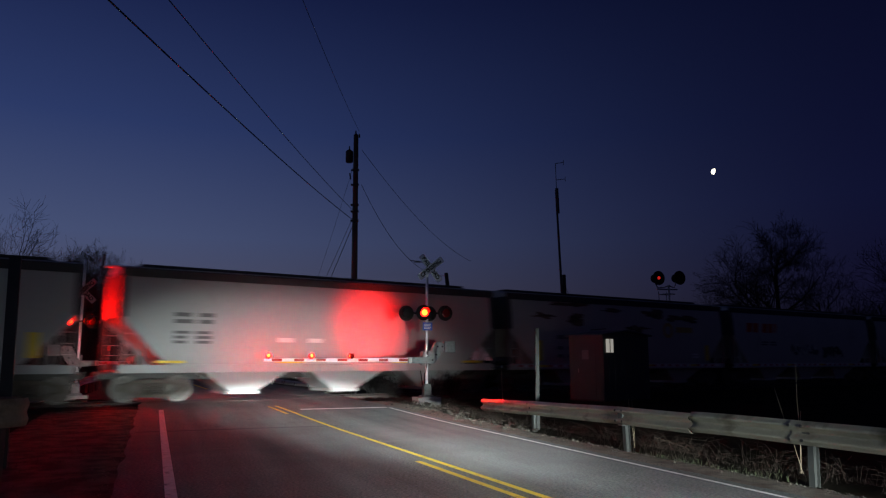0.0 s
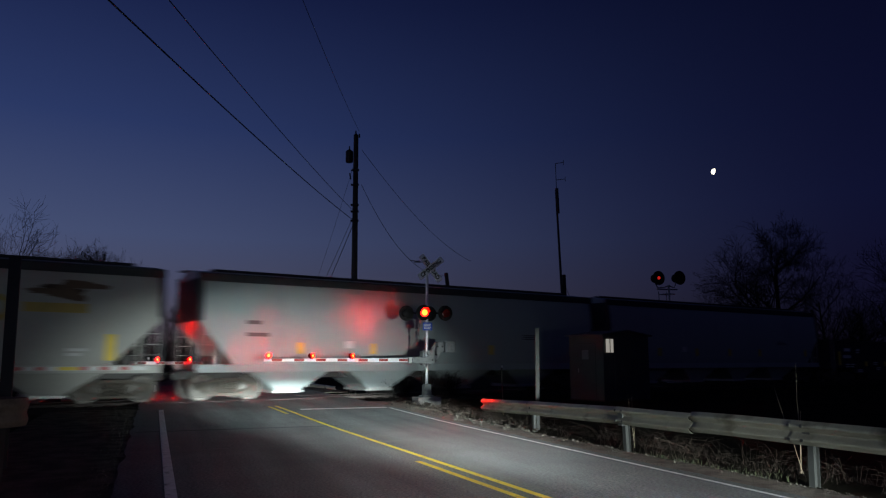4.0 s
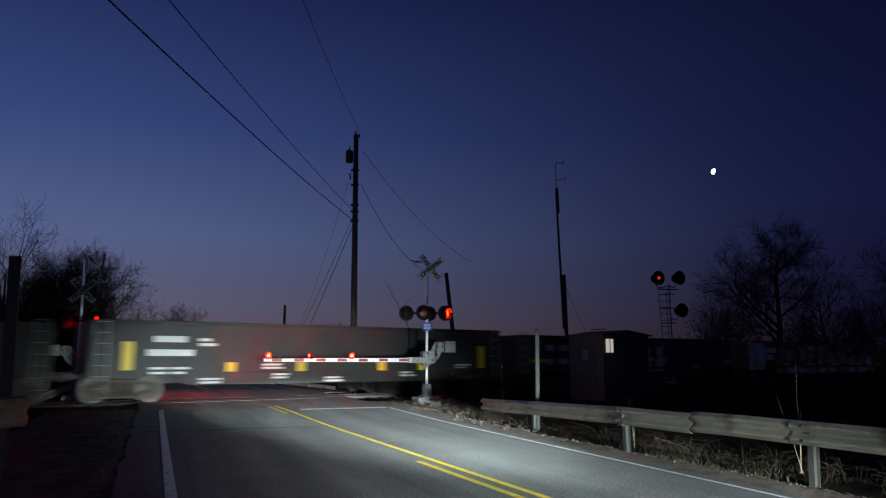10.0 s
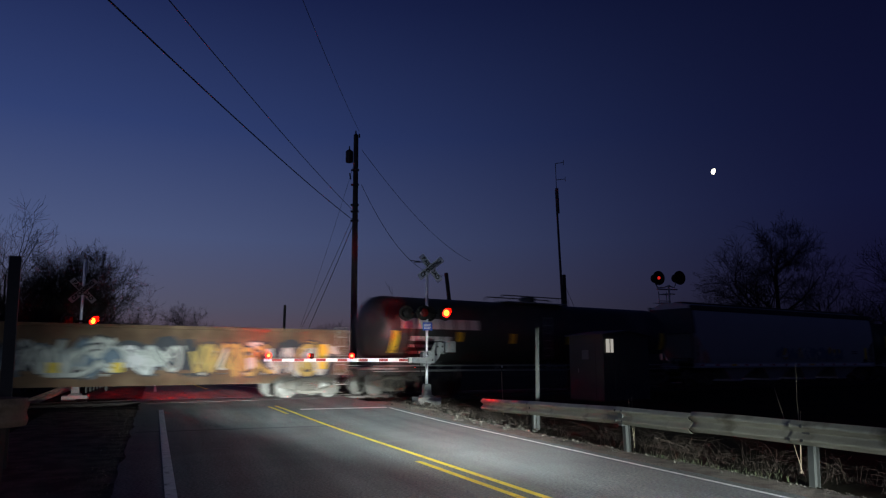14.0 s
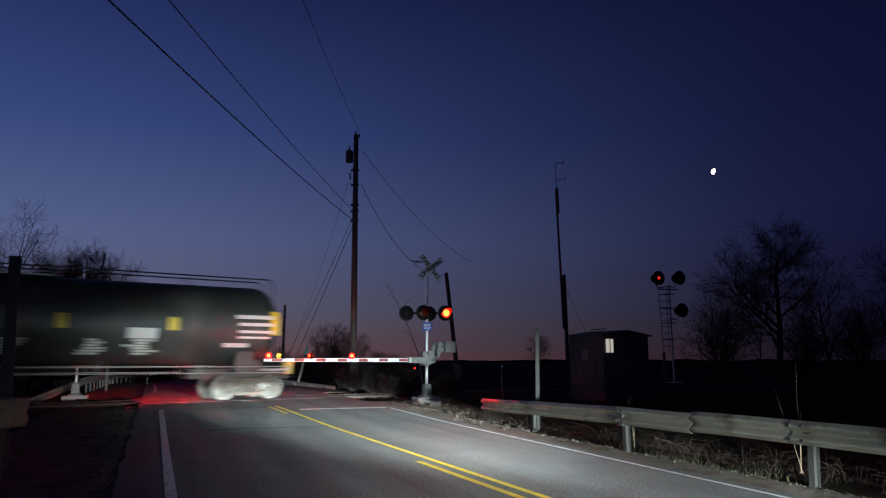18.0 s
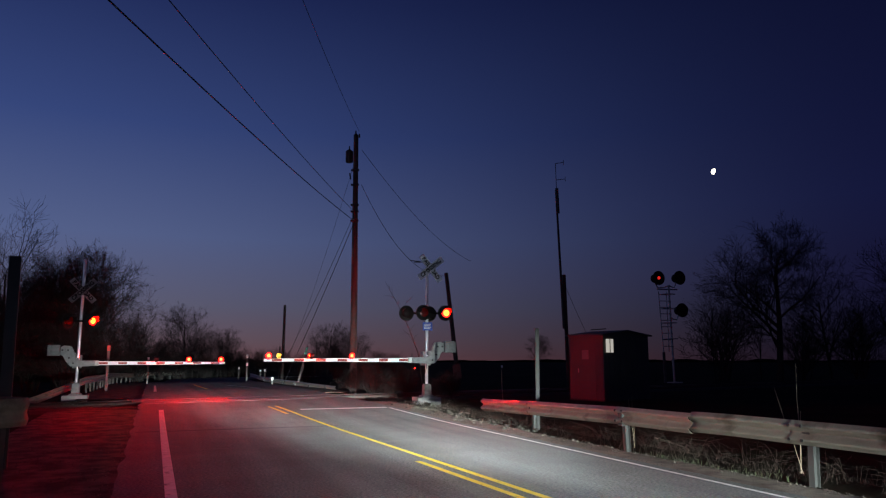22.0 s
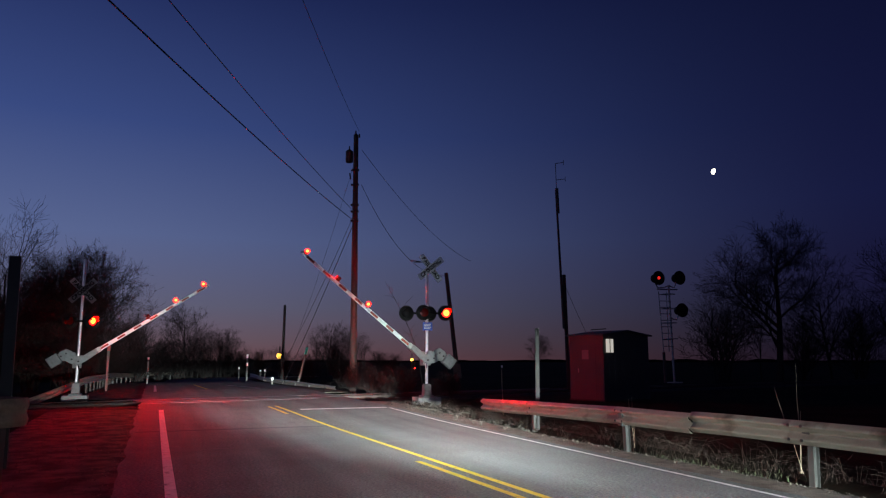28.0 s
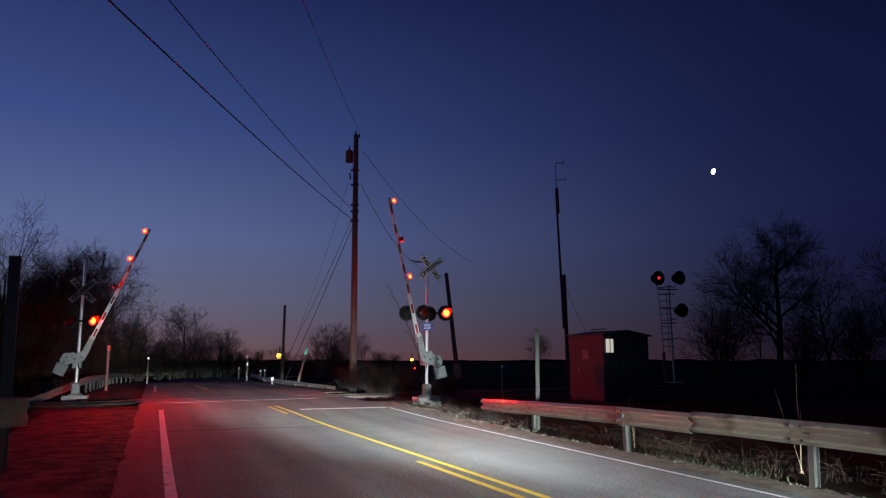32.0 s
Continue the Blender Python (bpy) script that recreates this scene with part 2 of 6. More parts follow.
GOND_BLACK = mat("dull_black_gondola_paint", (0.016, 0.0168, 0.017), 0.6, var=0.25, scale=0.7, fine=9, bump=0.04, stain=(0.032, 0.031, 0.029), stain_amount=0.42, stain_scale=0.6)
GOND_OLIVE = mat("grey_olive_gondola_paint", (0.062, 0.06, 0.05), 0.7, var=0.25, scale=0.8, fine=9, bump=0.05, stain=(0.045, 0.04, 0.031), stain_amount=0.42, stain_scale=0.7)
GOND_BROWN = mat("rusted_brown_gondola_paint", (0.13, 0.078, 0.045), 0.85, var=0.4, scale=0.9, fine=9, bump=0.06, stain=(0.22, 0.14, 0.08), stain_amount=0.45, stain_scale=1.1)
TANK_BLACK = mat("black_tank_paint", (0.034, 0.036, 0.035), 0.5, var=0.25, scale=0.7, fine=9, bump=0.03, stain=(0.09, 0.085, 0.075), stain_amount=0.38, stain_scale=0.5)
LETTER_WHITE = mat("white_stencil", (0.62, 0.62, 0.6), 0.6, var=0.15)
LETTER_DARK = mat("dark_stencil", (0.1, 0.1, 0.1), 0.6, var=0.2)
LETTER_RED = mat("red_lettering", (0.5, 0.06, 0.03), 0.6, var=0.15)
STRIPE_YELLOW = mat("yellow_reflective_strip", (0.7, 0.5, 0.03), 0.5, var=0.15)
GRIMY_WHITE = mat("grimy_white_paint", (0.6, 0.6, 0.56), 0.7, var=0.3, scale=1.5, fine=12, stain=(0.3, 0.27, 0.22), stain_amount=0.45, stain_scale=2.5)
CREAM = mat("cream_primer", (0.66, 0.56, 0.34), 0.75, var=0.3, scale=2)
TAPE_RED = mat("red_reflective_tape", (0.42, 0.05, 0.04), 0.5, var=0.15)
TAN_PATCH = mat("tan_primer_patch", (0.42, 0.3, 0.16), 0.8, var=0.35, scale=2)
RUST_PATCH = mat("rust_patch", (0.13, 0.085, 0.055), 0.9, var=0.4, scale=3)
RUST_DARK = mat("dark_rust_patch", (0.07, 0.045, 0.03), 0.9, var=0.4, scale=3)
SPRAY_PINK = mat("pink_spray_paint", (0.5, 0.22, 0.24), 0.6, var=0.3, scale=2)
SPRAY_WHITE = mat("white_spray_paint", (0.5, 0.52, 0.47), 0.6, var=0.3, scale=2)
SPRAY_DARK = mat("dark_spray_paint", (0.03, 0.035, 0.045), 0.6, var=0.3, scale=2)
SPRAY_BLUE = mat("faded_blue_spray_paint", (0.13, 0.19, 0.24), 0.6, var=0.3, scale=2)
SPRAY_GOLD = mat("gold_spray_paint", (0.45, 0.32, 0.08), 0.6, var=0.3, scale=2)
BOGIE = mat("dusty_bogie_steel", (0.085, 0.072, 0.058), 0.85, 0.1, var=0.35, scale=3)
WHEEL_TREAD = mat("wheel_steel", (0.1, 0.09, 0.078), 0.5, 0.4, var=0.25, scale=4)


# ================= mesh helpers =================
class Shape:
    """Collects vertices and faces of one part."""

    def __init__(self):
        self.v, self.f = [], []

    def add(self, verts, faces):
        o = len(self.v)
        self.v += [tuple(p) for p in verts]
        self.f += [tuple(o + i for i in f) for f in faces]
        return self

    def box(self, x0, x1, y0, y1, z0, z1, m=None):
        vs = [Vector((x, y, z)) for z in (z0, z1) for y in (y0, y1) for x in (x0, x1)]
        if m:
            vs = [m @ p for p in vs]
        return self.add(vs, [(0, 2, 3, 1), (4, 5, 7, 6), (0, 1, 5, 4), (2, 6, 7, 3), (0, 4, 6, 2), (1, 3, 7, 5)])

    def tube(self, pts, radii, seg=8, caps=True):
        pts = [Vector(p) for p in pts]
        if not isinstance(radii, (list, tuple)):
            radii = [radii] * len(pts)
        rings = []
        for i, p in enumerate(pts):
            t = (pts[min(i + 1, len(pts) - 1)] - pts[max(i - 1, 0)])
            t = t.normalized() if t.length > 1e-9 else Vector((0, 0, 1))
            a = t.orthogonal().normalized() if abs(t.z) > 0.99 else t.cross(Vector((0, 0, 1))).normalized()
            b = t.cross(a)
            rings.append([p + (a * math.cos(2 * math.pi * k / seg) + b * math.sin(2 * math.pi * k / seg)) * radii[i] for k in range(seg)])
        return self.loft(rings, caps)

    def loft(self, rings, caps=True):
        n = len(rings[0])
        vs = [p for r in rings for p in r]
        fs = []
        for i in range(len(rings) - 1):
            for k in range(n):
                k2 = (k + 1) % n
                fs.append((i * n + k, i * n + k2, (i + 1) * n + k2, (i + 1) * n + k))
        if caps:
            fs.append(tuple(range(n - 1, -1, -1)))
            fs.append(tuple((len(rings) - 1) * n + k for k in range(n)))
        return self.add(vs, fs)

    def prism(self, poly, y0, y1):
        """A polygon in x, z, pushed out from y0 to y1."""
        return self.loft([[Vector((x, y0, z)) for x, z in poly], [Vector((x, y1, z)) for x, z in poly]])

    def sheet(self, rows):
        n = len(rows[0])
        vs = [p for r in rows for p in r]
        return self.add(vs, [(i * n + k, i * n + k + 1, (i + 1) * n + k + 1, (i + 1) * n + k) for i in range(len(rows) - 1) for k in range(n - 1)])

    def mesh(self, name, material, bevel=0.0, smooth=False):
        me = bpy.data.meshes.new(name)
        me.from_pydata(self.v, [], self.f)
        bm = bmesh.new()
        bm.from_mesh(me)
        bmesh.ops.recalc_face_normals(bm, faces=bm.faces)
        if bevel:
            es = [e for e in bm.edges if len(e.link_faces) == 2 and e.calc_face_angle(0) > 0.6]
            bmesh.ops.bevel(bm, geom=es, offset=bevel, segments=2, affect="EDGES", profile=0.5, clamp_overlap=True)
        bm.to_mesh(me)
        bm.free()
        if smooth:
            me.polygons.foreach_set("use_smooth", [True] * len(me.polygons))
            me.set_sharp_from_angle(angle=radians(38))
        me.materials.append(material)
        return me


def part(name, shape, material, parent, label="", bevel=0.0, smooth=False):
    ob = new(name, shape if isinstance(shape, bpy.types.Mesh) else shape.mesh(name, material, bevel, smooth))
    ob.parent = parent
    if label:
        ob["label"] = label
    return ob


def thing(name, label, category, m=None, group="", kind=""):
    ob = new(name)
    ob.empty_display_size = 0.2
    if m:
        ob.matrix_world = m
    return tagged(ob, label, category, group, kind)


def solid(name, shape, material, label, category, group="", kind="", bevel=0.0, smooth=False):
    ob = new(name, shape.mesh(name, material, bevel, smooth))
    return tagged(ob, label, category, group, kind)


# ================= ground and road =================
def build_ground():
    g = 150
    axis = [40 * t + 2400 * t ** 9 for t in [(2 * i / g - 1) for i in range(g + 1)]]
    rows = [[Vector((-4 + x, 20 + y, ground_z(-4 + x, 20 + y) + 0.03 * noise.noise(Vector((x, y, 0)) * 0.7))) for x in axis] for y in axis]
    solid("ground", Shape().sheet(rows), GROUND, "dark flat farmland soil with dead turf", "ground", kind="structure")


def strip(u0, u1, v0, v1, lift, depth=0.0, step=1.5):
    """A slab laid along the road; u0 and u1 may be functions of v."""
    n = max(2, int((v1 - v0) / step))
    fu = [(q if callable(q) else (lambda v, q=q: q)) for q in (u0, u1)]
    vs = [v0 + (v1 - v0) * i / n for i in range(n + 1)]
    top = [[uv(fu[0](v), v, road_z(v) + lift), uv(fu[1](v), v, road_z(v) + lift)] for v in vs]
    s = Shape()
    if depth:
        rings = [[a, b, b - Vector((0, 0, depth)), a - Vector((0, 0, depth))] for a, b in top]
        return s.loft(rings)
    return s.sheet(top)


def left_line(v):
    return 0.255


def mid_line(v):
    return 4.32 - 0.0275 * v


def right_line(v):
    return 6.48 + 0.0165 * min(v, 40)


def grit_edge(v):
    """Where the gravel beside the right-hand line falls away to the dark verge."""
    return right_line(v) + 1.06 + 0.022 * max(0.0, v - 12) + 0.16 * noise.noise(Vector((v * 1.1, 3, 0))) + 0.07 * noise.noise(Vector((v * 4, 7, 0)))


def build_road():
    solid("road", strip(lambda v: -0.38 + 0.1 * noise.noise(Vector((v * 0.9, 0, 0))) + 0.05 * noise.noise(Vector((v * 4, 5, 0))), lambda v: right_line(v) + 0.25 + 0.06 * noise.noise(Vector((v * 1.3, 9, 0))), -14, 148, 0.0, 0.2, 0.25), ASPHALT, "worn grey two-lane asphalt road", "road", kind="structure")
    def rough(u0, u1, v0, v1, lift, amp, step, m, label, seed, fall=0.0):
        """A strip of loose ground with lumps and ruts that runs up against the ragged asphalt edge."""
        nv, nu = int((v1 - v0) / step), int((2.6 if not fall else 1.3) / step)
        rows = []
        for i in range(nv + 1):
            v = v0 + (v1 - v0) * i / nv
            a, b = (q(v) if callable(q) else q for q in (u0, u1))
            row = []
            for k in range(nu + 1):
                u = a + (b - a) * k / nu
                z = noise.noise(Vector((u * 1.7, v * 0.35, seed))) * 1.4 + 0.35 * noise.noise(Vector((u * 5, v * 3, seed))) + 0.9 * noise.noise(Vector((u * 14, v * 11, seed)))
                row.append(uv(u, v, road_z(v) + lift + amp * z - fall * max(0.0, k / nu * 4 - 3)))
            rows.append(row)
        solid("shoulder", Shape().sheet(rows), m, label, "shoulder", kind="structure", smooth=True)

    solid("shoulder", strip(-2.75, -0.2, -14, 4, -0.012, 0.25), SHOULDER, "gravel and dirt shoulder beside the road", "shoulder", kind="structure")
    rough(-2.75, -0.12, 4, 24, -0.012, 0.008, 0.06, SHOULDER, "rough dirt shoulder with ruts beside the road", 3)
    solid("shoulder", strip(lambda v: right_line(v) + 0.2, lambda v: right_line(v) + 0.95, -14, 4, -0.015, 0.25), FINE_GRIT, "gravel shoulder beside the road", "shoulder", kind="structure")
    rough(lambda v: right_line(v) + 0.12, grit_edge, 4, 25.5, -0.008, 0.009, 0.05, FINE_GRIT, "brown fine gravel shoulder beside the road", 8, 0.16)
    solid("shoulder", strip(-2.7, -0.1, 31, 60, -0.03, 0.03), SHOULDER, "dark gravel shoulder beyond the crossing", "shoulder", kind="structure")
    solid("shoulder", strip(lambda v: right_line(v) + 0.25, 8.6, 34, 60, -0.03, 0.03), SHOULDER, "dark gravel shoulder beyond the crossing", "shoulder", kind="structure")

    def line(name, f, w, v0, v1, m, label):
        solid(name, strip(lambda v: f(v) - w / 2, lambda v: f(v) + w / 2, v0, v1, 0.004), m, label, "road marking", kind="structure")

    line("edge_line", left_line, 0.13, -10, 23.2, WHITE_LINE, "worn white edge line")
    line("edge_line", right_line, 0.075, -10, 21.9, WHITE_LINE, "white edge line beside the gravel")
    line("centre_line", mid_line, 0.1, -10, 23.9, YELLOW_LINE, "solid yellow centre line")
    line("centre_line", lambda v: mid_line(v) - 0.26, 0.1, -10, 10.6, YELLOW_LINE, "second yellow centre line that ends")
    line("centre_line", lambda v: mid_line(v) - 0.26, 0.1, 20.6, 23.6, YELLOW_LINE, "short second yellow line before the crossing")
    line("edge_line", lambda v: 0.1, 0.13, 36.8, 49, WHITE_LINE, "white edge line beyond the crossing")
    line("centre_line", lambda v: 2.6 - 0.015 * (v - 39), 0.13, 39.5, 50, YELLOW_LINE, "yellow centre line beyond the crossing")
    line("edge_line", lambda v: 5.3 - 0.13 * (v - 40), 0.13, 40, 48, WHITE_LINE, "white edge line beyond the crossing")
    s = strip(lambda v: mid_line(v) + 0.4, lambda v: right_line(v) - 0.05, 21.9, 22.25, 0.0045, step=0.2)
    solid("stop_line", s, WHITE_LINE, "white stop line before the crossing", "road marking", kind="structure")
    # cross seams of the paving
    for v, u1, w, m, lab in ((16.85, 4.05, 0.2, SEAM, "dark tarred paving seam"), (13.3, 4.6, 0.07, OLD_SEAM, "worn pale paving seam")):
        solid("paving_seam", strip(-0.3, u1, v, v + w, 0.003, step=0.1), m, lab, "seam", kind="structure")


def build_track():
    for n in (-0.755, 0.755):
        s = Shape()
        prof = [(-0.07, -0.17), (0.07, -0.17), (0.07, -0.15), (0.012, -0.13), (0.012, -0.045), (0.036, -0.03), (0.036, -0.004), (0.028, 0), (-0.028, 0), (-0.036, -0.004), (-0.036, -0.03), (-0.012, -0.045), (-0.012, -0.13), (-0.07, -0.15)]
        rings = [[sn(d, n + a, RAIL_Z + b) for a, b in prof] for d in (-70, -20, 0, 20, 60, 420)]
        r = solid("rail", s.loft(rings), RAIL_STEEL, "worn steel rail with a polished top", "rail", kind="structure")
        r.data.materials.append(RAIL_HEAD)
        for p in r.data.polygons:
            p.material_index = 1 if abs(p.normal.z) > 0.95 and p.center.z > RAIL_Z - 0.003 else 0
    s = Shape()
    prof = [(-3.2, -0.32), (-2.0, -0.03), (2.0, -0.03), (3.2, -0.32)]
    rings = [[sn(d, a, b) for a, b in prof] for d in (-70, -20, 1.5)]
    s.loft(rings)
    rings = [[sn(d, a, b) for a, b in prof] for d in (10.5, 40, 420)]
    s.loft(rings)
    solid("ballast", s, BALLAST, "grey crushed stone ballast under the track", "ballast", kind="structure")
    # crossing surface: planks between and beside the rails
    deck = thing("crossing_surface", "dark rubber and asphalt crossing panels between the rails", "crossing surface", kind="structure")
    for n0, n1 in ((-1.6, -0.83), (-0.67, 0.67), (0.83, 1.6)):
        for i in range(3):
            a = 1.8 + i * 2.05
            p = Shape().loft([[sn(a + e, n0, 0.075), sn(a + e, n1, 0.075), sn(a + e, n1, -0.1), sn(a + e, n0, -0.1)] for e in (0.01, 2.04)])
            part("panel", p, CROSS_PANEL, deck)
    # ties outside the road
    tie = Shape().box(-0.11, 0.11, -1.3, 1.3, -0.2, -0.02).mesh("tie", TIE)
    bed = thing("track_ties", "dark tarred wooden ties under the rails", "track ties", kind="structure")
    for i in range(90):
        d = -40 + i * 0.55
        if d > 1.2:
            d += 9.4
        o = part("tie", tie, TIE, bed)
        p = sn(d, 0, 0)
        o.matrix_world = pose(p.x, p.y, 0.02, 0, 0, math.degrees(TRACK_A))


build_ground()
build_road()
build_track()

# ================= train =================
def bogie(car, x):
    b = part("bogie", Shape().box(-0.16, 0.16, -1.0, 1.0, 0.42, 0.72), BOGIE, car, bevel=0.02)
    b.location = (x, 0, 0)
    side = BITS["side_frame"]
    for y in (-1.0, 1.0):
        part("side_frame", side, BOGIE, b).location = (0, y, 0)
    for dx in (-0.89, 0.89):
        part("axle", BITS["axle"], BOGIE, b).location = (dx, 0, 0.45)
        for y in (-0.755, 0.755):
            part("wheel", BITS["wheel"], WHEEL_TREAD, b).location = (dx, y, 0.45)
        for y in (-1.06, 1.06):
            part("bearing_cap", BITS["cap"], BOGIE, b).location = (dx, y, 0.45)
    for y in (-1.0, 1.0):
        for dx in (-0.19, 0.0, 0.19):
            part("spring", BITS["spring"], BOGIE, b).location = (dx, y, 0)
    return b


BITS = {}


def make_bits():
    s = Shape()
    bars = [
        [(-1.15, 0.5), (-0.72, 0.56), (-0.4, 0.66), (0.4, 0.66), (0.72, 0.56), (1.15, 0.5), (1.15, 0.6), (0.72, 0.68), (0.4, 0.79), (-0.4, 0.79), (-0.72, 0.68), (-1.15, 0.6)],
        [(-1.05, 0.36), (-0.74, 0.33), (-0.45, 0.15), (0.45, 0.15), (0.74, 0.33), (1.05, 0.36), (1.05, 0.44), (0.7, 0.42), (0.42, 0.26), (-0.42, 0.26), (-0.7, 0.42), (-1.05, 0.44)],
    ]
    for poly in bars:
        s.prism(poly, -0.09, 0.09)
    for x in (-0.36, 0.36):
        s.box(x - 0.07, x + 0.07, -0.08, 0.08, 0.24, 0.69)
    for x in (-1.0, 1.0):
        s.box(x - 0.16, x + 0.16, -0.085, 0.085, 0.37, 0.59)
    BITS["side_frame"] = s.mesh("side_frame", BOGIE, 0.02)
    # wheel: rim, dished plate and flange, turned about the y axis
    s = Shape()
    prof = [(0.06, -0.06), (0.09, -0.09), (0.12, -0.07), (0.34, -0.035), (0.37, -0.07), (0.45, -0.07), (0.455, 0.03), (0.48, 0.05), (0.48, 0.07), (0.37, 0.07), (0.34, 0.0), (0.12, 0.05), (0.06, 0.06)]
    rings = [[Vector((r * math.cos(a), y, r * math.sin(a))) for r, y in prof] for a in [2 * math.pi * k / 28 for k in range(29)]]
    s.sheet(rings)
    BITS["wheel"] = s.mesh("wheel", WHEEL_TREAD, smooth=True)
    BITS["axle"] = Shape().tube([(0, -1.08, 0), (0, 1.08, 0)], 0.075, 10).mesh("axle", BOGIE, smooth=True)
    BITS["cap"] = Shape().tube([(0, -0.07, 0), (0, 0.07, 0)], 0.12, 12).mesh("bearing_cap", BOGIE, smooth=True)
    turns = [(0.22 + 0.0215 * k, 0.088 if k % 4 in (1, 2) else 0.066) for k in range(21)]
    BITS["spring"] = Shape().tube([(0, 0, z) for z, r in turns], [r for z, r in turns], 8).mesh("spring", BOGIE)
    c = Shape().box(-0.55, 0.12, -0.09, 0.09, 0.8, 0.96).prism([(0.12, 0.72), (0.3, 0.72), (0.34, 0.86), (0.3, 1.04), (0.12, 1.04)], -0.14, 0.14)
    BITS["coupler"] = c.mesh("coupler", IRON, 0.015)
    l = Shape()
    for dx in (-0.2, 0.2):
        l.tube([(dx, 0, 0), (dx, 0, 2.0)], 0.016, 6)
    for i in range(6):
        l.tube([(-0.2, 0, 0.15 + i * 0.36), (0.2, 0, 0.15 + i * 0.36)], 0.013, 6)
    BITS["ladder"] = l.mesh("ladder", GALV)
    h = Shape().tube([(0, 0, 0), (0, 0, 0.12)], [0.3, 0.26], 14)
    BITS["hatch"] = h.mesh("hatch", ROOF_DARK)


make_bits()


def car_base(label, category, length):
    car = thing("rail_car", label, category, group="cars of the freight train")
    for x, sgn in ((0.35, 1), (length - 0.35, -1)):
        o = part("coupler", BITS["coupler"], IRON, car)
        o.matrix_basis = pose(x, 0, 0, 0, 0, 180 if sgn > 0 else 0)
        part("brake_hose", Shape().tube([(x, 0.35, 0.85), (x - 0.2 * sgn, 0.34, 0.62), (x - 0.38 * sgn, 0.2, 0.5)], 0.022, 6), BLACK, car)
    return car


def lettering(car, rng, x0, x1, z0, rows, h, y, m, name="stencil_block", gap=1.7, words=2):
    """Rows of plain bars in place of stencilled writing on the near side."""
    for r in range(rows):
        x = x0
        z = z0 - r * h * gap
        for w in range(words):
            wd = (x1 - x0) / words * rng.uniform(0.55, 0.9)
            s = Shape().box(x, x + wd, y, y + 0.01, z, z + h)
            part(name, s, m, car)
            x += (x1 - x0) / words


def glyphs(car, spans, z, h, y):
    """Pairs of plain bars in place of large stencilled characters."""
    for a, b in spans:
        w = (b - a) / 2
        for k in range(2):
            part("stencil_block", Shape().box(a + k * w, a + k * w + w * 0.84, y, y + 0.01, z, z + h), LETTER_WHITE, car)


HOP_W = [(0.3, 0.45), (1.15, 1.42), (1.35, 1.52), (2.0, 1.58), (2.9, 1.6), (3.7, 1.56), (4.25, 1.47), (4.5, 1.34), (4.66, 0.8), (4.74, 0.4)]


def half_width(z):
    if z <= HOP_W[0][0]:
        return HOP_W[0][1]
    for (a, p), (b, q) in zip(HOP_W, HOP_W[1:]):
        if z <= b:
            return p + (q - p) * (z - a) / (b - a)
    return HOP_W[-1][1]


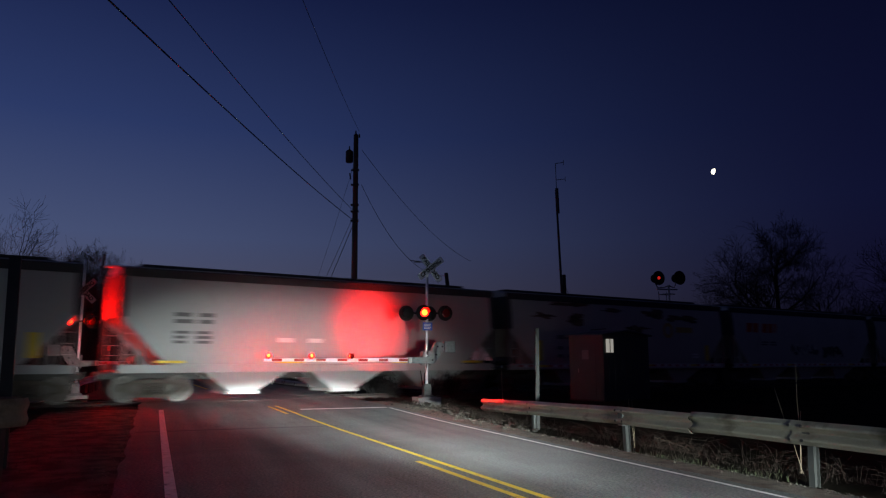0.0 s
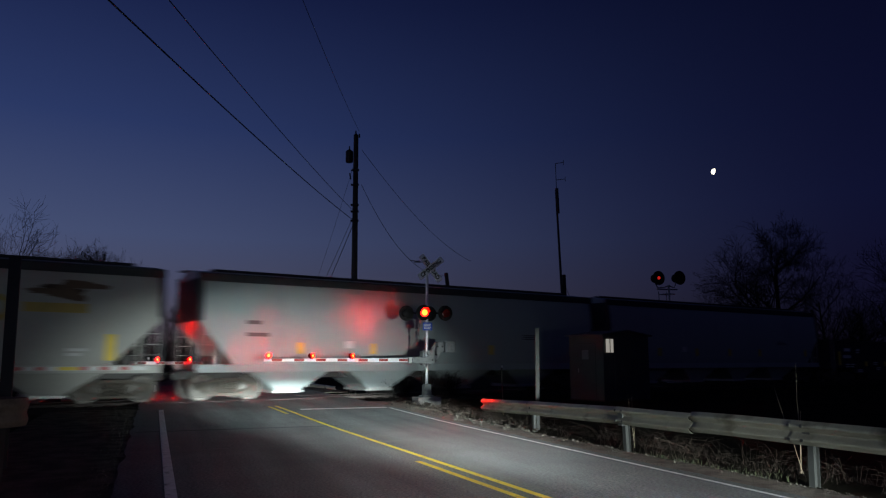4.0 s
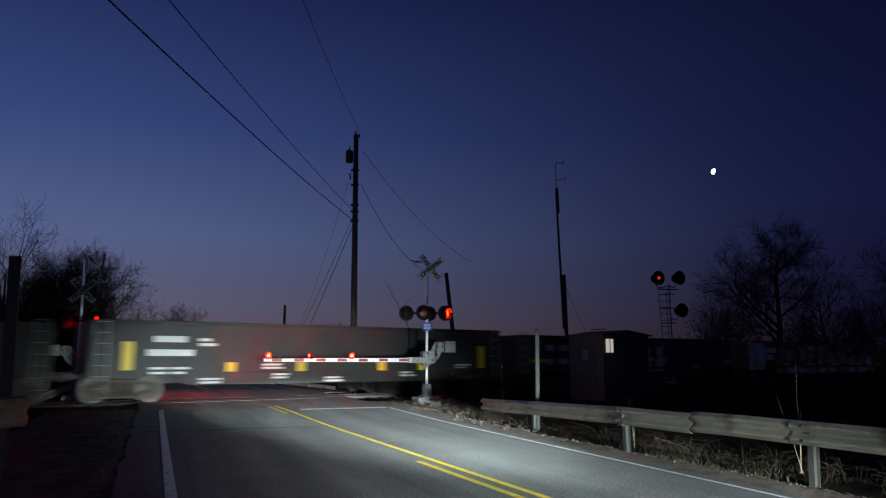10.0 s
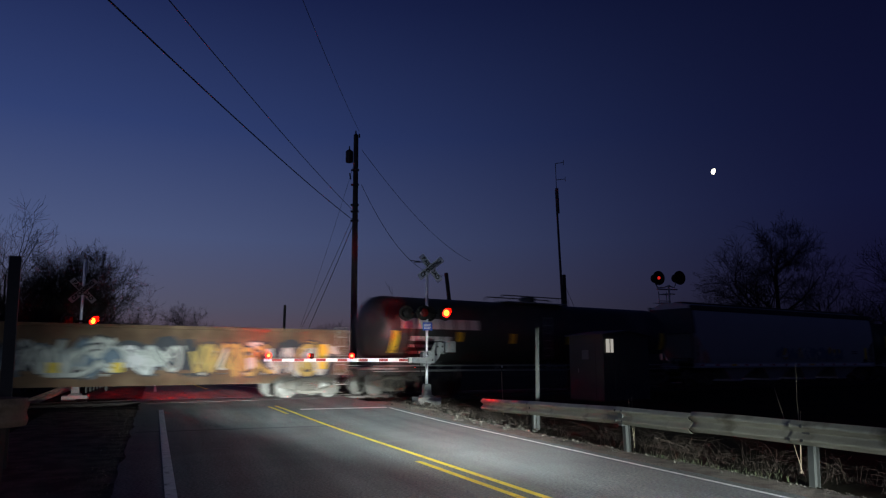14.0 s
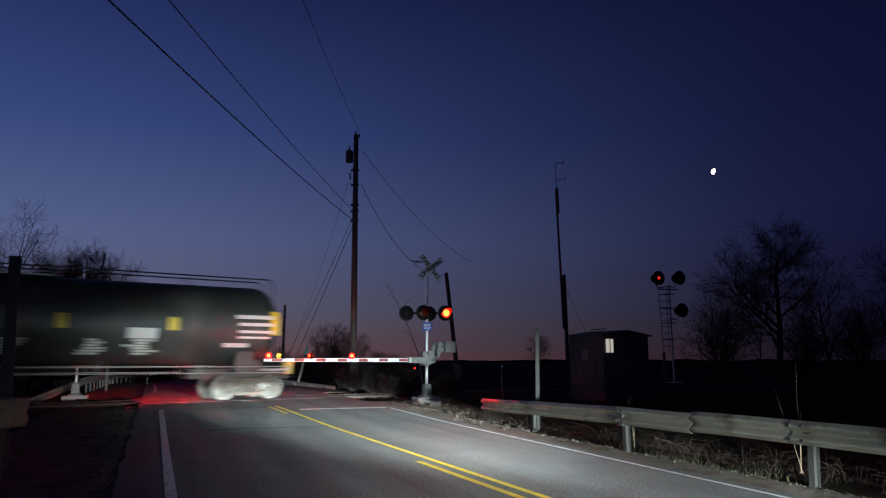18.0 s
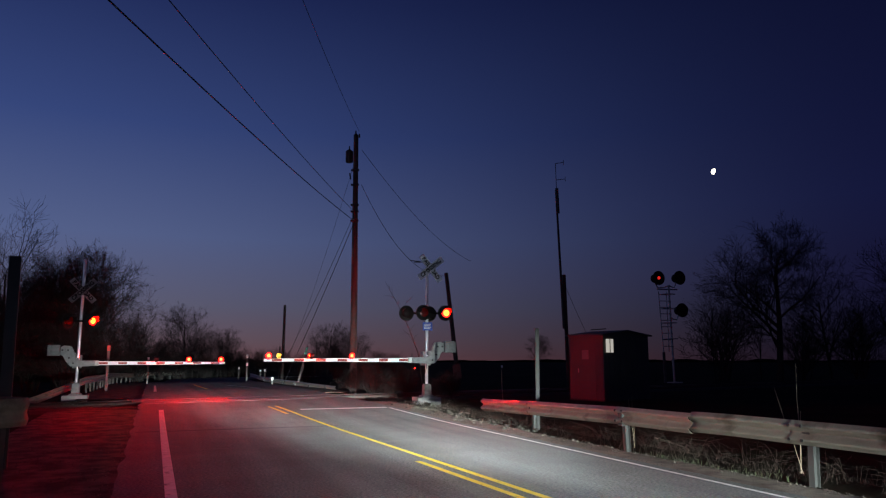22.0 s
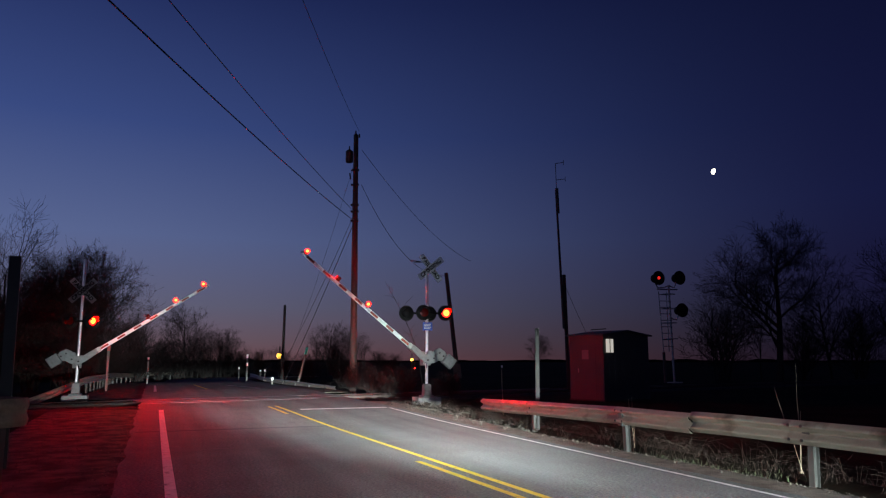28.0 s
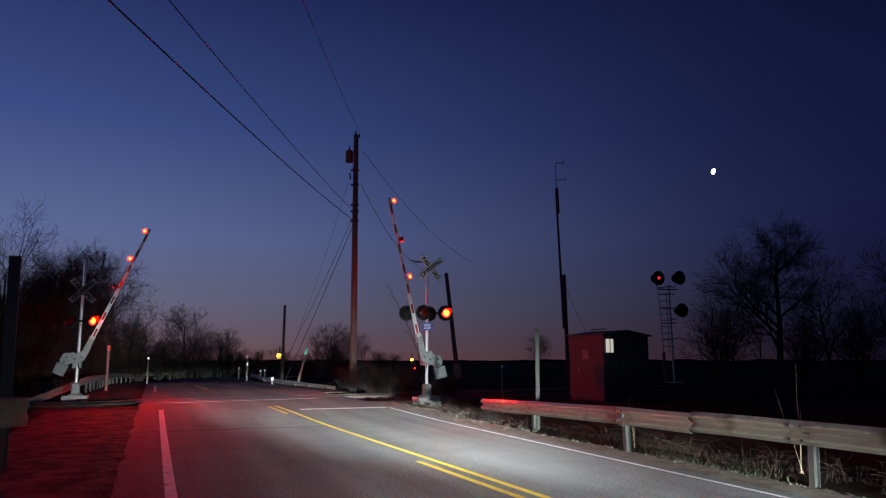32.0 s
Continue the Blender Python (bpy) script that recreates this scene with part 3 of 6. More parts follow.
def hopper(label, paint, length, bays, rng, end_cut=1.75, cut_z=2.95, bay0=4.95, pitch=4.13):
    """A covered hopper: lofted body with cut-away ends, sills, bays, ladders, roof walk and bogies."""
    car = car_base(label, "covered hopper", length)
    a, b = 0.45, length - 0.45
    stations = [a, a + 0.01] + [a + end_cut * k / 4 for k in (1, 2, 3, 4)] + [a + (b - a) * k / 10 for k in range(2, 9)] + [b - end_cut * k / 4 for k in (4, 3, 2, 1)] + [b - 0.01, b]
    zs = [1.22, 1.4, 1.7, 2.1, 2.5, 2.9, 3.3, 3.7, 4.0, 4.25, 4.4, 4.5, 4.58, 4.66, 4.74]
    rings = []
    for x in stations:
        e = min(x - a, b - x)
        low = cut_z - (cut_z - 1.22) * min(1.0, e / end_cut)
        zz = [max(z, low) for z in zs]
        ring = [Vector((x, -half_width(z), z)) for z in zz] + [Vector((x, half_width(z), z)) for z in reversed(zz)]
        rings.append(ring)
    part("body", Shape().loft(rings), paint, car, smooth=True)
    for x0, x1 in ((a - 0.02, a + 0.17), (b - 0.17, b + 0.02)):
        zz = [max(z, cut_z - 0.06) for z in zs[:-4]]
        # end of the body in the dark roof colour, darker than the sides
        part("end_cap", Shape().loft([[Vector((x, -half_width(z) - 0.009, z)) for z in zz] + [Vector((x, half_width(z) + 0.009, z)) for z in reversed(zz)] for x in (x0, x1)]), ROOF_DARK, car, "dark end of the body")
    # roof eave, walkway and hatches
    for y in (-1.36, 1.36):
        q = 0.09 if y > 0 else -0.09
        part("roof_edge", Shape().box(a - 0.05, b + 0.05, y + q - 0.05, y + q + 0.05, 4.27, 4.57), ROOF_DARK, car, "grimy dark roof edge", bevel=0.02)
    part("roof_walkway", Shape().box(a - 0.15, b + 0.15, 0.35, 0.95, 4.78, 4.82), GALV, car)
    part("hatch_trough", Shape().box(a + 0.8, b - 0.8, -0.32, 0.3, 4.72, 4.86), ROOF_DARK, car, bevel=0.02)
    # sills and end platforms
    for y in (-1.5, 1.5):
        part("side_sill", Shape().prism([(0.45, 1.0), (length - 0.45, 1.0), (length - 0.45, 1.28), (0.45, 1.28)], y - 0.06, y + 0.06), paint, car, bevel=0.015)
    part("centre_sill", Shape().box(0.35, length - 0.35, -0.3, 0.3, 0.75, 1.05), IRON, car)
    for x in (0.5, length - 0.5 - 1.5):
        part("end_platform", Shape().box(x, x + 1.5, -1.45, 1.45, 1.02, 1.08), IRON, car)
    # slanted end struts, corner posts and ladders
    for x, sgn in ((a, 1), (b, -1)):
        for y in (-1.5, 1.5):
            part("corner_post", Shape().box(x - 0.04, x + 0.04, y - 0.04, y + 0.04, 1.08, cut_z + 0.4), ROOF_DARK, car)
            part("end_strut", Shape().tube([(x + sgn * 0.1, y, cut_z - 0.15), (x + sgn * (end_cut - 0.15), y, 1.3)], 0.06, 6), paint, car)
            part("end_strut", Shape().tube([(x + sgn * 0.75, y, 1.28), (x + sgn * 0.75, y, cut_z - 0.6)], 0.04, 6), paint, car)
            o = part("ladder", BITS["ladder"], GALV, car)
            o.location = (x + sgn * 0.32, y * 1.04, 1.1)
        part("slope_sheet", Shape().loft([[Vector((x + sgn * 0.12, y, cut_z - 0.05)) for y in (-1.3, 1.3)] + [Vector((x + sgn * 0.12, y, cut_z + 0.02)) for y in (1.3, -1.3)], [Vector((x + sgn * 2.3, y, 1.0)) for y in (-1.2, 1.2)] + [Vector((x + sgn * 2.3, y, 1.08)) for y in (1.2, -1.2)]]), ROOF_DARK, car)
        part("air_reservoir", Shape().tube([(x + sgn * 0.9, -0.6, 1.4), (x + sgn * 0.9, 0.6, 1.4)], 0.2, 10), IRON, car)
    # discharge bays below the sill
    for i in range(bays):
        c = bay0 + pitch * i
        w0, w1 = pitch * 0.47, 0.5
        r0 = [Vector((c - w0, -1.4, 1.24)), Vector((c + w0, -1.4, 1.24)), Vector((c + w0, 1.4, 1.24)), Vector((c - w0, 1.4, 1.24))]
        r1 = [Vector((c - w1, -0.95, 0.3)), Vector((c + w1, -0.95, 0.3)), Vector((c + w1, 0.95, 0.3)), Vector((c - w1, 0.95, 0.3))]
        bay = part("discharge_bay", Shape().loft([r0, r1]), paint, car)
        part("outlet_gate", Shape().box(c - 0.58, c + 0.58, -1.02, 1.02, 0.2, 0.31), GALV, bay, bevel=0.015)
    bogie(car, 1.75)
    bogie(car, length - 1.75)
    return car


def side_strip(car, x, z0, z1, w, y=-1.615, m=None):
    part("reflector_strip", Shape().box(x, x + w, y, y + 0.01, z0, z1), m or STRIPE_YELLOW, car, "yellow reflective strip")


def sill_dashes(car, length, y=-1.57, step=0.62, z=1.1):
    """Reflective tape along the sill: red pieces on white, now and then a yellow one."""
    part("reflector_tape", Shape().box(0.9, length - 0.9, y - 0.003, y, z, z + 0.13), LETTER_WHITE, car, "white reflective tape")
    for i in range(int((length - 2) / step)):
        gold = i % 6 == 2
        part("reflector_dash", Shape().box(1.0 + i * step, 1.0 + i * step + (0.6 if gold else 0.27), y - 0.007, y - 0.003, z + 0.01, z + 0.12), STRIPE_YELLOW if gold else TAPE_RED, car)


def blob(rng, cx, cz, rx, rz, y, n=26):
    """An uneven flat patch on a car's side."""
    ph = [rng.uniform(0, 6.28) for _ in range(4)]
    pts = []
    for k in range(n):
        a = 2 * math.pi * k / n
        r = 1 + 0.22 * math.sin(2 * a + ph[0]) + 0.18 * math.sin(3 * a + ph[1]) + 0.12 * math.sin(5 * a + ph[2]) + 0.08 * math.sin(9 * a + ph[3])
        pts.append((cx + rx * r * math.cos(a), cz + rz * r * math.sin(a)))
    return [(x, z) for x, z in pts]


def hug(poly, off=0.006):
    """A patch that follows the bulged hopper side."""
    return [Vector((x, -half_width(z) - off, z)) for x, z in poly]


def patch(car, poly, m, name, off=0.006, label=""):
    c = Vector((sum(p[0] for p in poly) / len(poly), 0, sum(p[1] for p in poly) / len(poly)))
    inner = [(c.x + (x - c.x) * 0.5, c.z + (z - c.z) * 0.5) for x, z in poly]
    o, i = hug(poly, off), hug(inner, off)
    n = len(poly)
    mid = Vector((c.x, -half_width(c.z) - off, c.z))
    fs = [(k, (k + 1) % n, n + (k + 1) % n, n + k) for k in range(n)] + [(n + k, n + (k + 1) % n, 2 * n) for k in range(n)]
    part(name, Shape().add(o + i + [mid], fs), m, car, label)


def graffiti(car, rng, x0, x1, z0, z1, y, paints, letters, outline=None):
    """Fat looping spray-paint strokes, letter by letter."""
    w = (x1 - x0) / letters
    for i in range(letters):
        cx, m = x0 + (i + 0.5) * w, paints[rng.randrange(len(paints))]
        h = (z1 - z0) * rng.uniform(0.75, 1.0)
        zb = z0 + rng.uniform(0, (z1 - z0) - h)
        ax = w * rng.uniform(0.45, 0.75)
        p1, p2, f2 = rng.uniform(0, 6.28), rng.uniform(0, 6.28), rng.choice((1, 2, 2, 3))
        path = [(cx + ax * math.cos(k * 0.3 + p1), zb + h / 2 + h * 0.42 * math.sin(k * 0.3 * f2 + p2)) for k in range(rng.randrange(13, 19))]
        for j in range(2):
            poly = blob(rng, cx + rng.uniform(-0.4, 0.4) * w, zb + h * rng.uniform(0.3, 0.7), w * rng.uniform(0.3, 0.6), h * rng.uniform(0.15, 0.36), 0, 16)
            part("spray_patch", Shape().prism([(bx, max(z0 - 0.05, bz)) for bx, bz in poly], y - 0.004 + 0.001 * j, y + 0.004), paints[rng.randrange(len(paints))], car)
        for layer, (tw, mm) in enumerate(((h * 0.23, outline or SPRAY_DARK), (h * 0.13, m))):
            yy = y - 0.003 * (i % 3) - 0.010 * layer
            left, right = [], []
            for k, (px, pz) in enumerate(path):
                q0, q1 = path[max(k - 1, 0)], path[min(k + 1, len(path) - 1)]
                t = Vector((q1[0] - q0[0], q1[1] - q0[1]))
                t = t.normalized() if t.length > 1e-6 else Vector((1, 0))
                left.append(Vector((px - t.y * tw / 2, yy - 0.0004 * k, max(z0 - 0.1, pz + t.x * tw / 2))))
                right.append(Vector((px + t.y * tw / 2, yy - 0.0004 * k, max(z0 - 0.1, pz - t.x * tw / 2))))
            part("graffiti_stroke", Shape().sheet([left, right]), mm, car)


def gondola(label, paint, length, rng, ribs=0, top=2.6, stripe="tall", chord=None):
    """An open gondola: sides with top chord and ribs, ends, floor, bogies."""
    car = car_base(label, "gondola car", length)
    a, b = 0.66, length - 0.45
    for y in (-1.5, 1.5):
        prof = [(a, 0.92), (a + 2.7, 0.92), (a + 3.1, 0.58), (b - 3.1, 0.58), (b - 2.7, 0.92), (b, 0.92), (b, top), (a, top)]
        part("side_wall", Shape().prism(prof, y - 0.03, y + 0.03), paint, car)
        part("top_chord", Shape().box(a - 0.03, b + 0.03, y - 0.09, y + 0.09, top - 0.02, top + 0.1), chord or paint, car, bevel=0.02)
        part("side_sill", Shape().box(a, b, y - 0.07, y + 0.07, 0.98, 1.1), paint, car, bevel=0.01)
        if ribs and y < 0:
            for i in range(ribs + 1):
                x = a + 0.12 + (b - a - 0.24) * i / ribs
                part("side_rib", Shape().box(x - 0.06, x + 0.06, y - 0.12, y - 0.03, 1.0, top), paint, car, bevel=0.015)
    for x in (a, b):
        part("end_wall", Shape().box(x - 0.04, x + 0.04, -1.5, 1.5, 0.98, top + 0.08), paint, car)
        part("end_beam", Shape().box(x - 0.12, x + 0.12, -1.52, 1.52, 0.85, 1.05), paint, car, bevel=0.02)
    part("floor", Shape().box(a, b, -1.48, 1.48, 0.92, 1.0), IRON, car)
    part("centre_sill", Shape().box(a - 0.1, b + 0.1, -0.3, 0.3, 0.62, 0.92), IRON, car)
    for x in (a + 0.3, b - 0.3):
        l = part("ladder", BITS["ladder"], GALV, car)
        l.matrix_basis = pose(x, -1.6, 0.75)
        part("grab_iron", Shape().tube([(x - 0.2, -1.58, 0.7), (x - 0.2, -1.6, 0.5), (x + 0.2, -1.6, 0.5), (x + 0.2, -1.58, 0.7)], 0.014, 6), GALV, car)
    if stripe == "tall":
        for x in (1.6, length - 1.75):
            side_strip(car, x, 1.1, 2.05, 0.34, -1.64)
        for x in (5.1, 7.8, 11.3, 13.2):
            side_strip(car, x, 1.03, 1.36, 0.33, -1.64)
    elif stripe == "ends":
        for x in (1.3, length - 1.6):
            side_strip(car, x, 1.1, 2.05, 0.32, -1.64)
    elif stripe == "low":
        side_strip(car, 1.1, 1.15, 2.05, 0.3, -1.64)
        for x in (2.6, 6.0, 8.62, 11.25, 13.5):
            side_strip(car, x, 1.12, 1.58, 0.3, -1.64)
    elif stripe == "dash":
        for x, w, z in ((1.3, 0.95, 1.34), (5.0, 0.5, 0.98), (7.65, 0.5, 1.2), (10.4, 0.45, 1.2), (13.2, 0.5, 1.0), (16.0, 0.6, 1.3)):
            side_strip(car, x, z, z + 0.13, w, -1.66)
    else:
        for k in range(6):
            side_strip(car, 1.2 + (length - 3.2) * k / 5, 1.12, 1.24, 0.95, -1.66)
    bogie(car, 1.8)
    bogie(car, length - 1.8)
    return car


def tank_car(label, length, rng, rail_z=True):
    car = car_base(label, "tank car", length)
    a, b, r, cz = 0.75, length - 0.75, 1.48, 2.74
    rings = []
    prof = [(a, 0.12), (a + 0.03, 0.55), (a + 0.12, 0.95), (a + 0.3, 1.25), (a + 0.55, 1.42), (a + 0.85, r)]
    prof += [(length - x, q) for x, q in reversed(prof)]
    for x, q in prof:
        rings.append([Vector((x, q * math.cos(t), cz + q * math.sin(t))) for t in [2 * math.pi * k / 48 for k in range(48)]])
    part("tank_shell", Shape().loft(rings), TANK_BLACK, car, smooth=True)
    for x in (a + 0.9, a + 5.0, b - 5.0, b - 0.9):
        part("weld_band", Shape().tube([(x - 0.04, 0, cz), (x + 0.04, 0, cz)], r + 0.008, 48), TANK_BLACK, car, smooth=True)
    for x in (2.0, length - 2.0):
        part("saddle", Shape().prism([(x - 0.6, 0.95), (x + 0.6, 0.95), (x + 0.45, 1.75), (x - 0.45, 1.75)], -1.2, 1.2), TANK_BLACK, car, bevel=0.02)
    part("stub_sill", Shape().box(0.4, 4.0, -0.3, 0.3, 0.75, 1.1), IRON, car)
    part("stub_sill", Shape().box(length - 4.0, length - 0.4, -0.3, 0.3, 0.75, 1.1), IRON, car)
    for x in (0.5, length - 1.6):
        part("end_platform", Shape().box(x, x + 1.1, -1.5, 1.5, 1.05, 1.12), GALV, car)
    # safety rails along the bottom and on top
    for y in (-1.5, 1.5):
        part("side_handrail", Shape().tube([(0.5, y, 1.2), (length - 0.5, y, 1.2)], 0.022, 6), GALV, car)
        part("side_handrail", Shape().tube([(0.5, y, 0.98), (length - 0.5, y, 0.98)], 0.02, 6), GALV, car)
        for i in range(7):
            x = 0.6 + (length - 1.2) * i / 6
            part("rail_stanchion", Shape().tube([(x, y, 0.95), (x, y, 1.4)], 0.02, 6), GALV, car)
    mid = length / 2
    part("manway_housing", Shape().tube([(mid, 0, cz + r - 0.05), (mid, 0, cz + r + 0.28), (mid, 0, cz + r + 0.33)], [0.42, 0.42, 0.32], 18), TANK_BLACK, car, smooth=True)
    span = (0.95, length - 0.95) if rail_z else (mid - 2.2, mid + 2.2)
    for y in (-0.62, 0.62):
        part("top_handrail", Shape().tube([(span[0], y, cz + r - 0.25), (span[0] + 0.05, y, cz + r + 0.24), (span[0] + 0.2, y, cz + r + 0.31), (span[1] - 0.2, y, cz + r + 0.31), (span[1] - 0.05, y, cz + r + 0.24), (span[1], y, cz + r - 0.25)], 0.028, 6), IRON, car)
        for i in range(1, 6):
            x = span[0] + (span[1] - span[0]) * i / 6
            part("rail_stanchion", Shape().tube([(x, y, cz + r - 0.2), (x, y, cz + r + 0.31)], 0.018, 6), IRON, car)
    part("top_walkway", Shape().box(mid - 2.0, mid + 2.0, -0.75, 0.75, cz + r - 0.02, cz + r + 0.03), GALV, car)
    for y in (-1.52, 1.52):
        l = part("ladder", BITS["ladder"], GALV, car)
        l.matrix_basis = pose(mid, y, 1.5, 0, 0, 0)
    bogie(car, 1.9)
    bogie(car, length - 1.9)
    return car


def tank_y(z, r=1.48, cz=2.74):
    return -math.sqrt(max(0.01, r * r - (z - cz) ** 2)) - 0.012


def tank_bar(car, x0, x1, z0, z1, m, name="stencil_block", label=""):
    s = Shape()
    k = 5
    zs = [z0 + (z1 - z0) * i / k for i in range(k + 1)]
    s.sheet([[Vector((x, tank_y(z), z)) for z in zs] for x in (x0, x1)])
    part(name, s, m, car, label)


TRAIN = []


def build_train():
    rng = random.Random(7)

    def put(car, s0):
        TRAIN.append((car, s0))

    # grey hopper whose tail is seen first
    c = hopper("grey covered hopper with a shiny side", HOPPER_GREY, 17.0, 3, rng)
    put(c, -16.95)
    side_strip(c, 15.1, 1.5, 2.3, 0.35)
    c = hopper("grey covered hopper with faded stencils and black ends", HOPPER_GREY, 16.7, 3, rng)
    lettering(c, rng, 2.2, 3.9, 2.95, 2, 0.14, -1.6 - 0.012, LETTER_DARK)
    lettering(c, rng, 2.2, 3.7, 2.35, 3, 0.1, -1.6 - 0.012, LETTER_DARK)
    for x in (1.6, 6.0, 11.0, 14.5):
        side_strip(c, x, 1.33, 1.42, 1.0, -1.59)
    for x in (6.0, 7.2):
        side_strip(c, x, 2.1, 2.26, 0.6, -1.61, LETTER_WHITE)
    put(c, 0.38)
    for s0, nm in ((17.1, "rust-patched white covered hopper with a round yellow emblem"), (51.1, "dirty white covered hopper with brown rust patches")):
        c = hopper(nm, HOPPER_RUST, 17.0, 3, rng)
        for cx, cz, rx, rz in ((2.6, 3.55, 0.7, 0.06), (4.5, 3.55, 0.62, 0.16), (4.8, 4.2, 0.95, 0.07), (7.4, 3.95, 0.9, 0.08), (9.0, 3.2, 0.5, 0.08), (10.3, 3.9, 0.9, 0.12), (13.2, 3.7, 0.9, 0.12)):
            for k in range(5):
                patch(c, blob(rng, cx + rng.gauss(0, 0.5) * rx, cz + rng.gauss(0, 0.9) * rz, rx * rng.uniform(0.35, 0.8), rz * rng.uniform(0.5, 1.5), 0), RUST_PATCH if k % 3 else RUST_DARK, "rust_patch", 0.006 + 0.002 * k, "brown rust patch")
        lettering(c, rng, 3.4, 4.7, 2.45, 1, 0.2, -1.612, LETTER_DARK, words=2)
        lettering(c, rng, 3.4, 4.8, 1.95, 2, 0.16, -1.605, LETTER_DARK, words=2, gap=2.4)
        lettering(c, rng, 8.6, 10.0, 1.85, 2, 0.06, -1.6, LETTER_DARK)
        ring = Shape().sheet([[Vector((11.6 + q * math.cos(t), -1.618, 3.05 + q * math.sin(t))) for t in [2 * math.pi * k / 24 for k in range(25)]] for q in (0.24, 0.42)])
        part("round_emblem", ring, SPRAY_GOLD, c, "faded yellow ring emblem")
        lettering(c, rng, 12.3, 14.6, 2.95, 1, 0.3, -1.61, SPRAY_GOLD, words=1)
        side_strip(c, 2.1, 1.42, 2.37, 0.33)
        side_strip(c, 14.75, 1.42, 2.28, 0.33)
        lettering(c, rng, 13.6, 14.3, 1.72, 2, 0.09, -1.6, LETTER_WHITE, words=1)
        sill_dashes(c, 17.0)
        put(c, s0)
    c = hopper("white covered hopper with large red lettering and scrawls", HOPPER_WHITE, 17.0, 3, rng)
    for i, (x, w) in enumerate(((1.75, 0.6), (2.4, 0.6), (3.35, 0.6), (4.0, 0.5), (4.58, 0.16), (4.8, 0.16))):
        s = Shape()
        s.prism([(x + 0.12, 3.12), (x + w, 3.12), (x + w + 0.1, 3.68), (x + 0.22, 3.68)], -1.612, -1.57)
        part("red_block", s, LETTER_RED, c, "red painted block")
    lettering(c, rng, 3.3, 5.2, 2.5, 2, 0.09, -1.605, LETTER_DARK)
    graffiti(c, rng, 6.6, 9.6, 1.75, 2.5, -1.6, [LETTER_DARK, SPRAY_WHITE], 5)
    graffiti(c, rng, 10.0, 12.6, 1.6, 2.4, -1.6, [SPRAY_DARK, LETTER_DARK], 5)
    sill_dashes(c, 17.0)
    put(c, 34.1)
    for s0, ln, nm in ((68.4, 20.5, "pale grey smooth-sided covered hopper"), (89.1, 20.6, "pale grey shiny smooth-sided covered hopper")):
        c = hopper(nm, HOPPER_PALE, ln, 4, rng, end_cut=1.5, cut_z=2.9, bay0=4.1, pitch=4.02)
        lettering(c, rng, 2.2, 3.2, 2.75, 2, 0.14, -1.612, LETTER_DARK, words=1, gap=3.2)
        lettering(c, rng, 15.4, 16.7, 2.55, 3, 0.05, -1.612, LETTER_DARK, words=1)
        for x in (4.2, 7.36, 10.4, 13.4, 18.4):
            side_strip(c, x, 1.68, 2.1, 0.22)
        side_strip(c, 6.2, 1.9, 2.18, 0.36, -1.61, LETTER_WHITE)
        put(c, s0)
    # gondolas
    g = [
        ("black open gondola with white stencils and yellow strips", GOND_BLACK, 17.7, 110.0, 0, "tall"),
        ("black open gondola covered in pink graffiti", GOND_BLACK, 17.9, 127.75, 0, "ends"),
        ("grey-olive open gondola with white stencils", GOND_OLIVE, 17.3, 145.6, 14, "low"),
        ("dark open gondola with white stencils and yellow strips", GOND_BLACK, 18.1, 162.95, 0, "tall"),
        ("grey-green open gondola with white graffiti and numbers", GOND_OLIVE, 17.9, 181.05, 0, "dash"),
        ("rust-brown open gondola with a white end panel", GOND_BROWN, 17.5, 198.95, 13, "flat"),
        ("long brown open gondola covered in white graffiti", GOND_BROWN, 22.3, 216.5, 0, "tall"),
    ]
    for i, (nm, paint, ln, s0, ribs, stripe) in enumerate(g):
        c = gondola(nm, paint, ln, rng, ribs, stripe=stripe, top=2.68 if i in (0, 1, 3) else 2.52)
        y = -1.545 if not ribs else -1.632
        if i in (0, 1, 3):
            lettering(c, rng, 2.6, 3.9, 2.05, 1, 0.21, y, LETTER_WHITE, words=1)
            lettering(c, rng, 2.4, 4.2, 1.58, 1, 0.22, y, LETTER_WHITE, words=1)
            lettering(c, rng, 4.15, 4.85, 2.1, 2, 0.1, y, LETTER_WHITE, words=1)
            lettering(c, rng, 2.5, 3.9, 1.12, 2, 0.08, y - 0.08, LETTER_WHITE, gap=2.0)
            for x, z in ((4.2, 0.74), (6.5, 1.24), (6.9, 0.88), (9.0, 0.74), (12.4, 0.9), (15.2, 1.2)):
                lettering(c, rng, x, x + 0.9, z, 2, 0.07, y, LETTER_WHITE, words=1)
        if i == 0:
            lettering(c, rng, 10.6, 11.3, 2.2, 7, 0.1, y, LETTER_WHITE, words=1)
            graffiti(c, rng, 9.0, 9.9, 0.9, 1.6, y, [SPRAY_WHITE], 2)
            lettering(c, rng, 14.7, 15.5, 1.7, 4, 0.08, y, LETTER_WHITE, words=1)
        if i == 1:
            graffiti(c, rng, 3.2, 15.6, 0.72, 1.95, -1.55, [SPRAY_PINK, SPRAY_PINK, SPRAY_PINK, SPRAY_WHITE], 15)
            graffiti(c, rng, 3.6, 15.2, 0.7, 1.5, -1.575, [SPRAY_PINK, SPRAY_PINK, SPRAY_WHITE], 13)
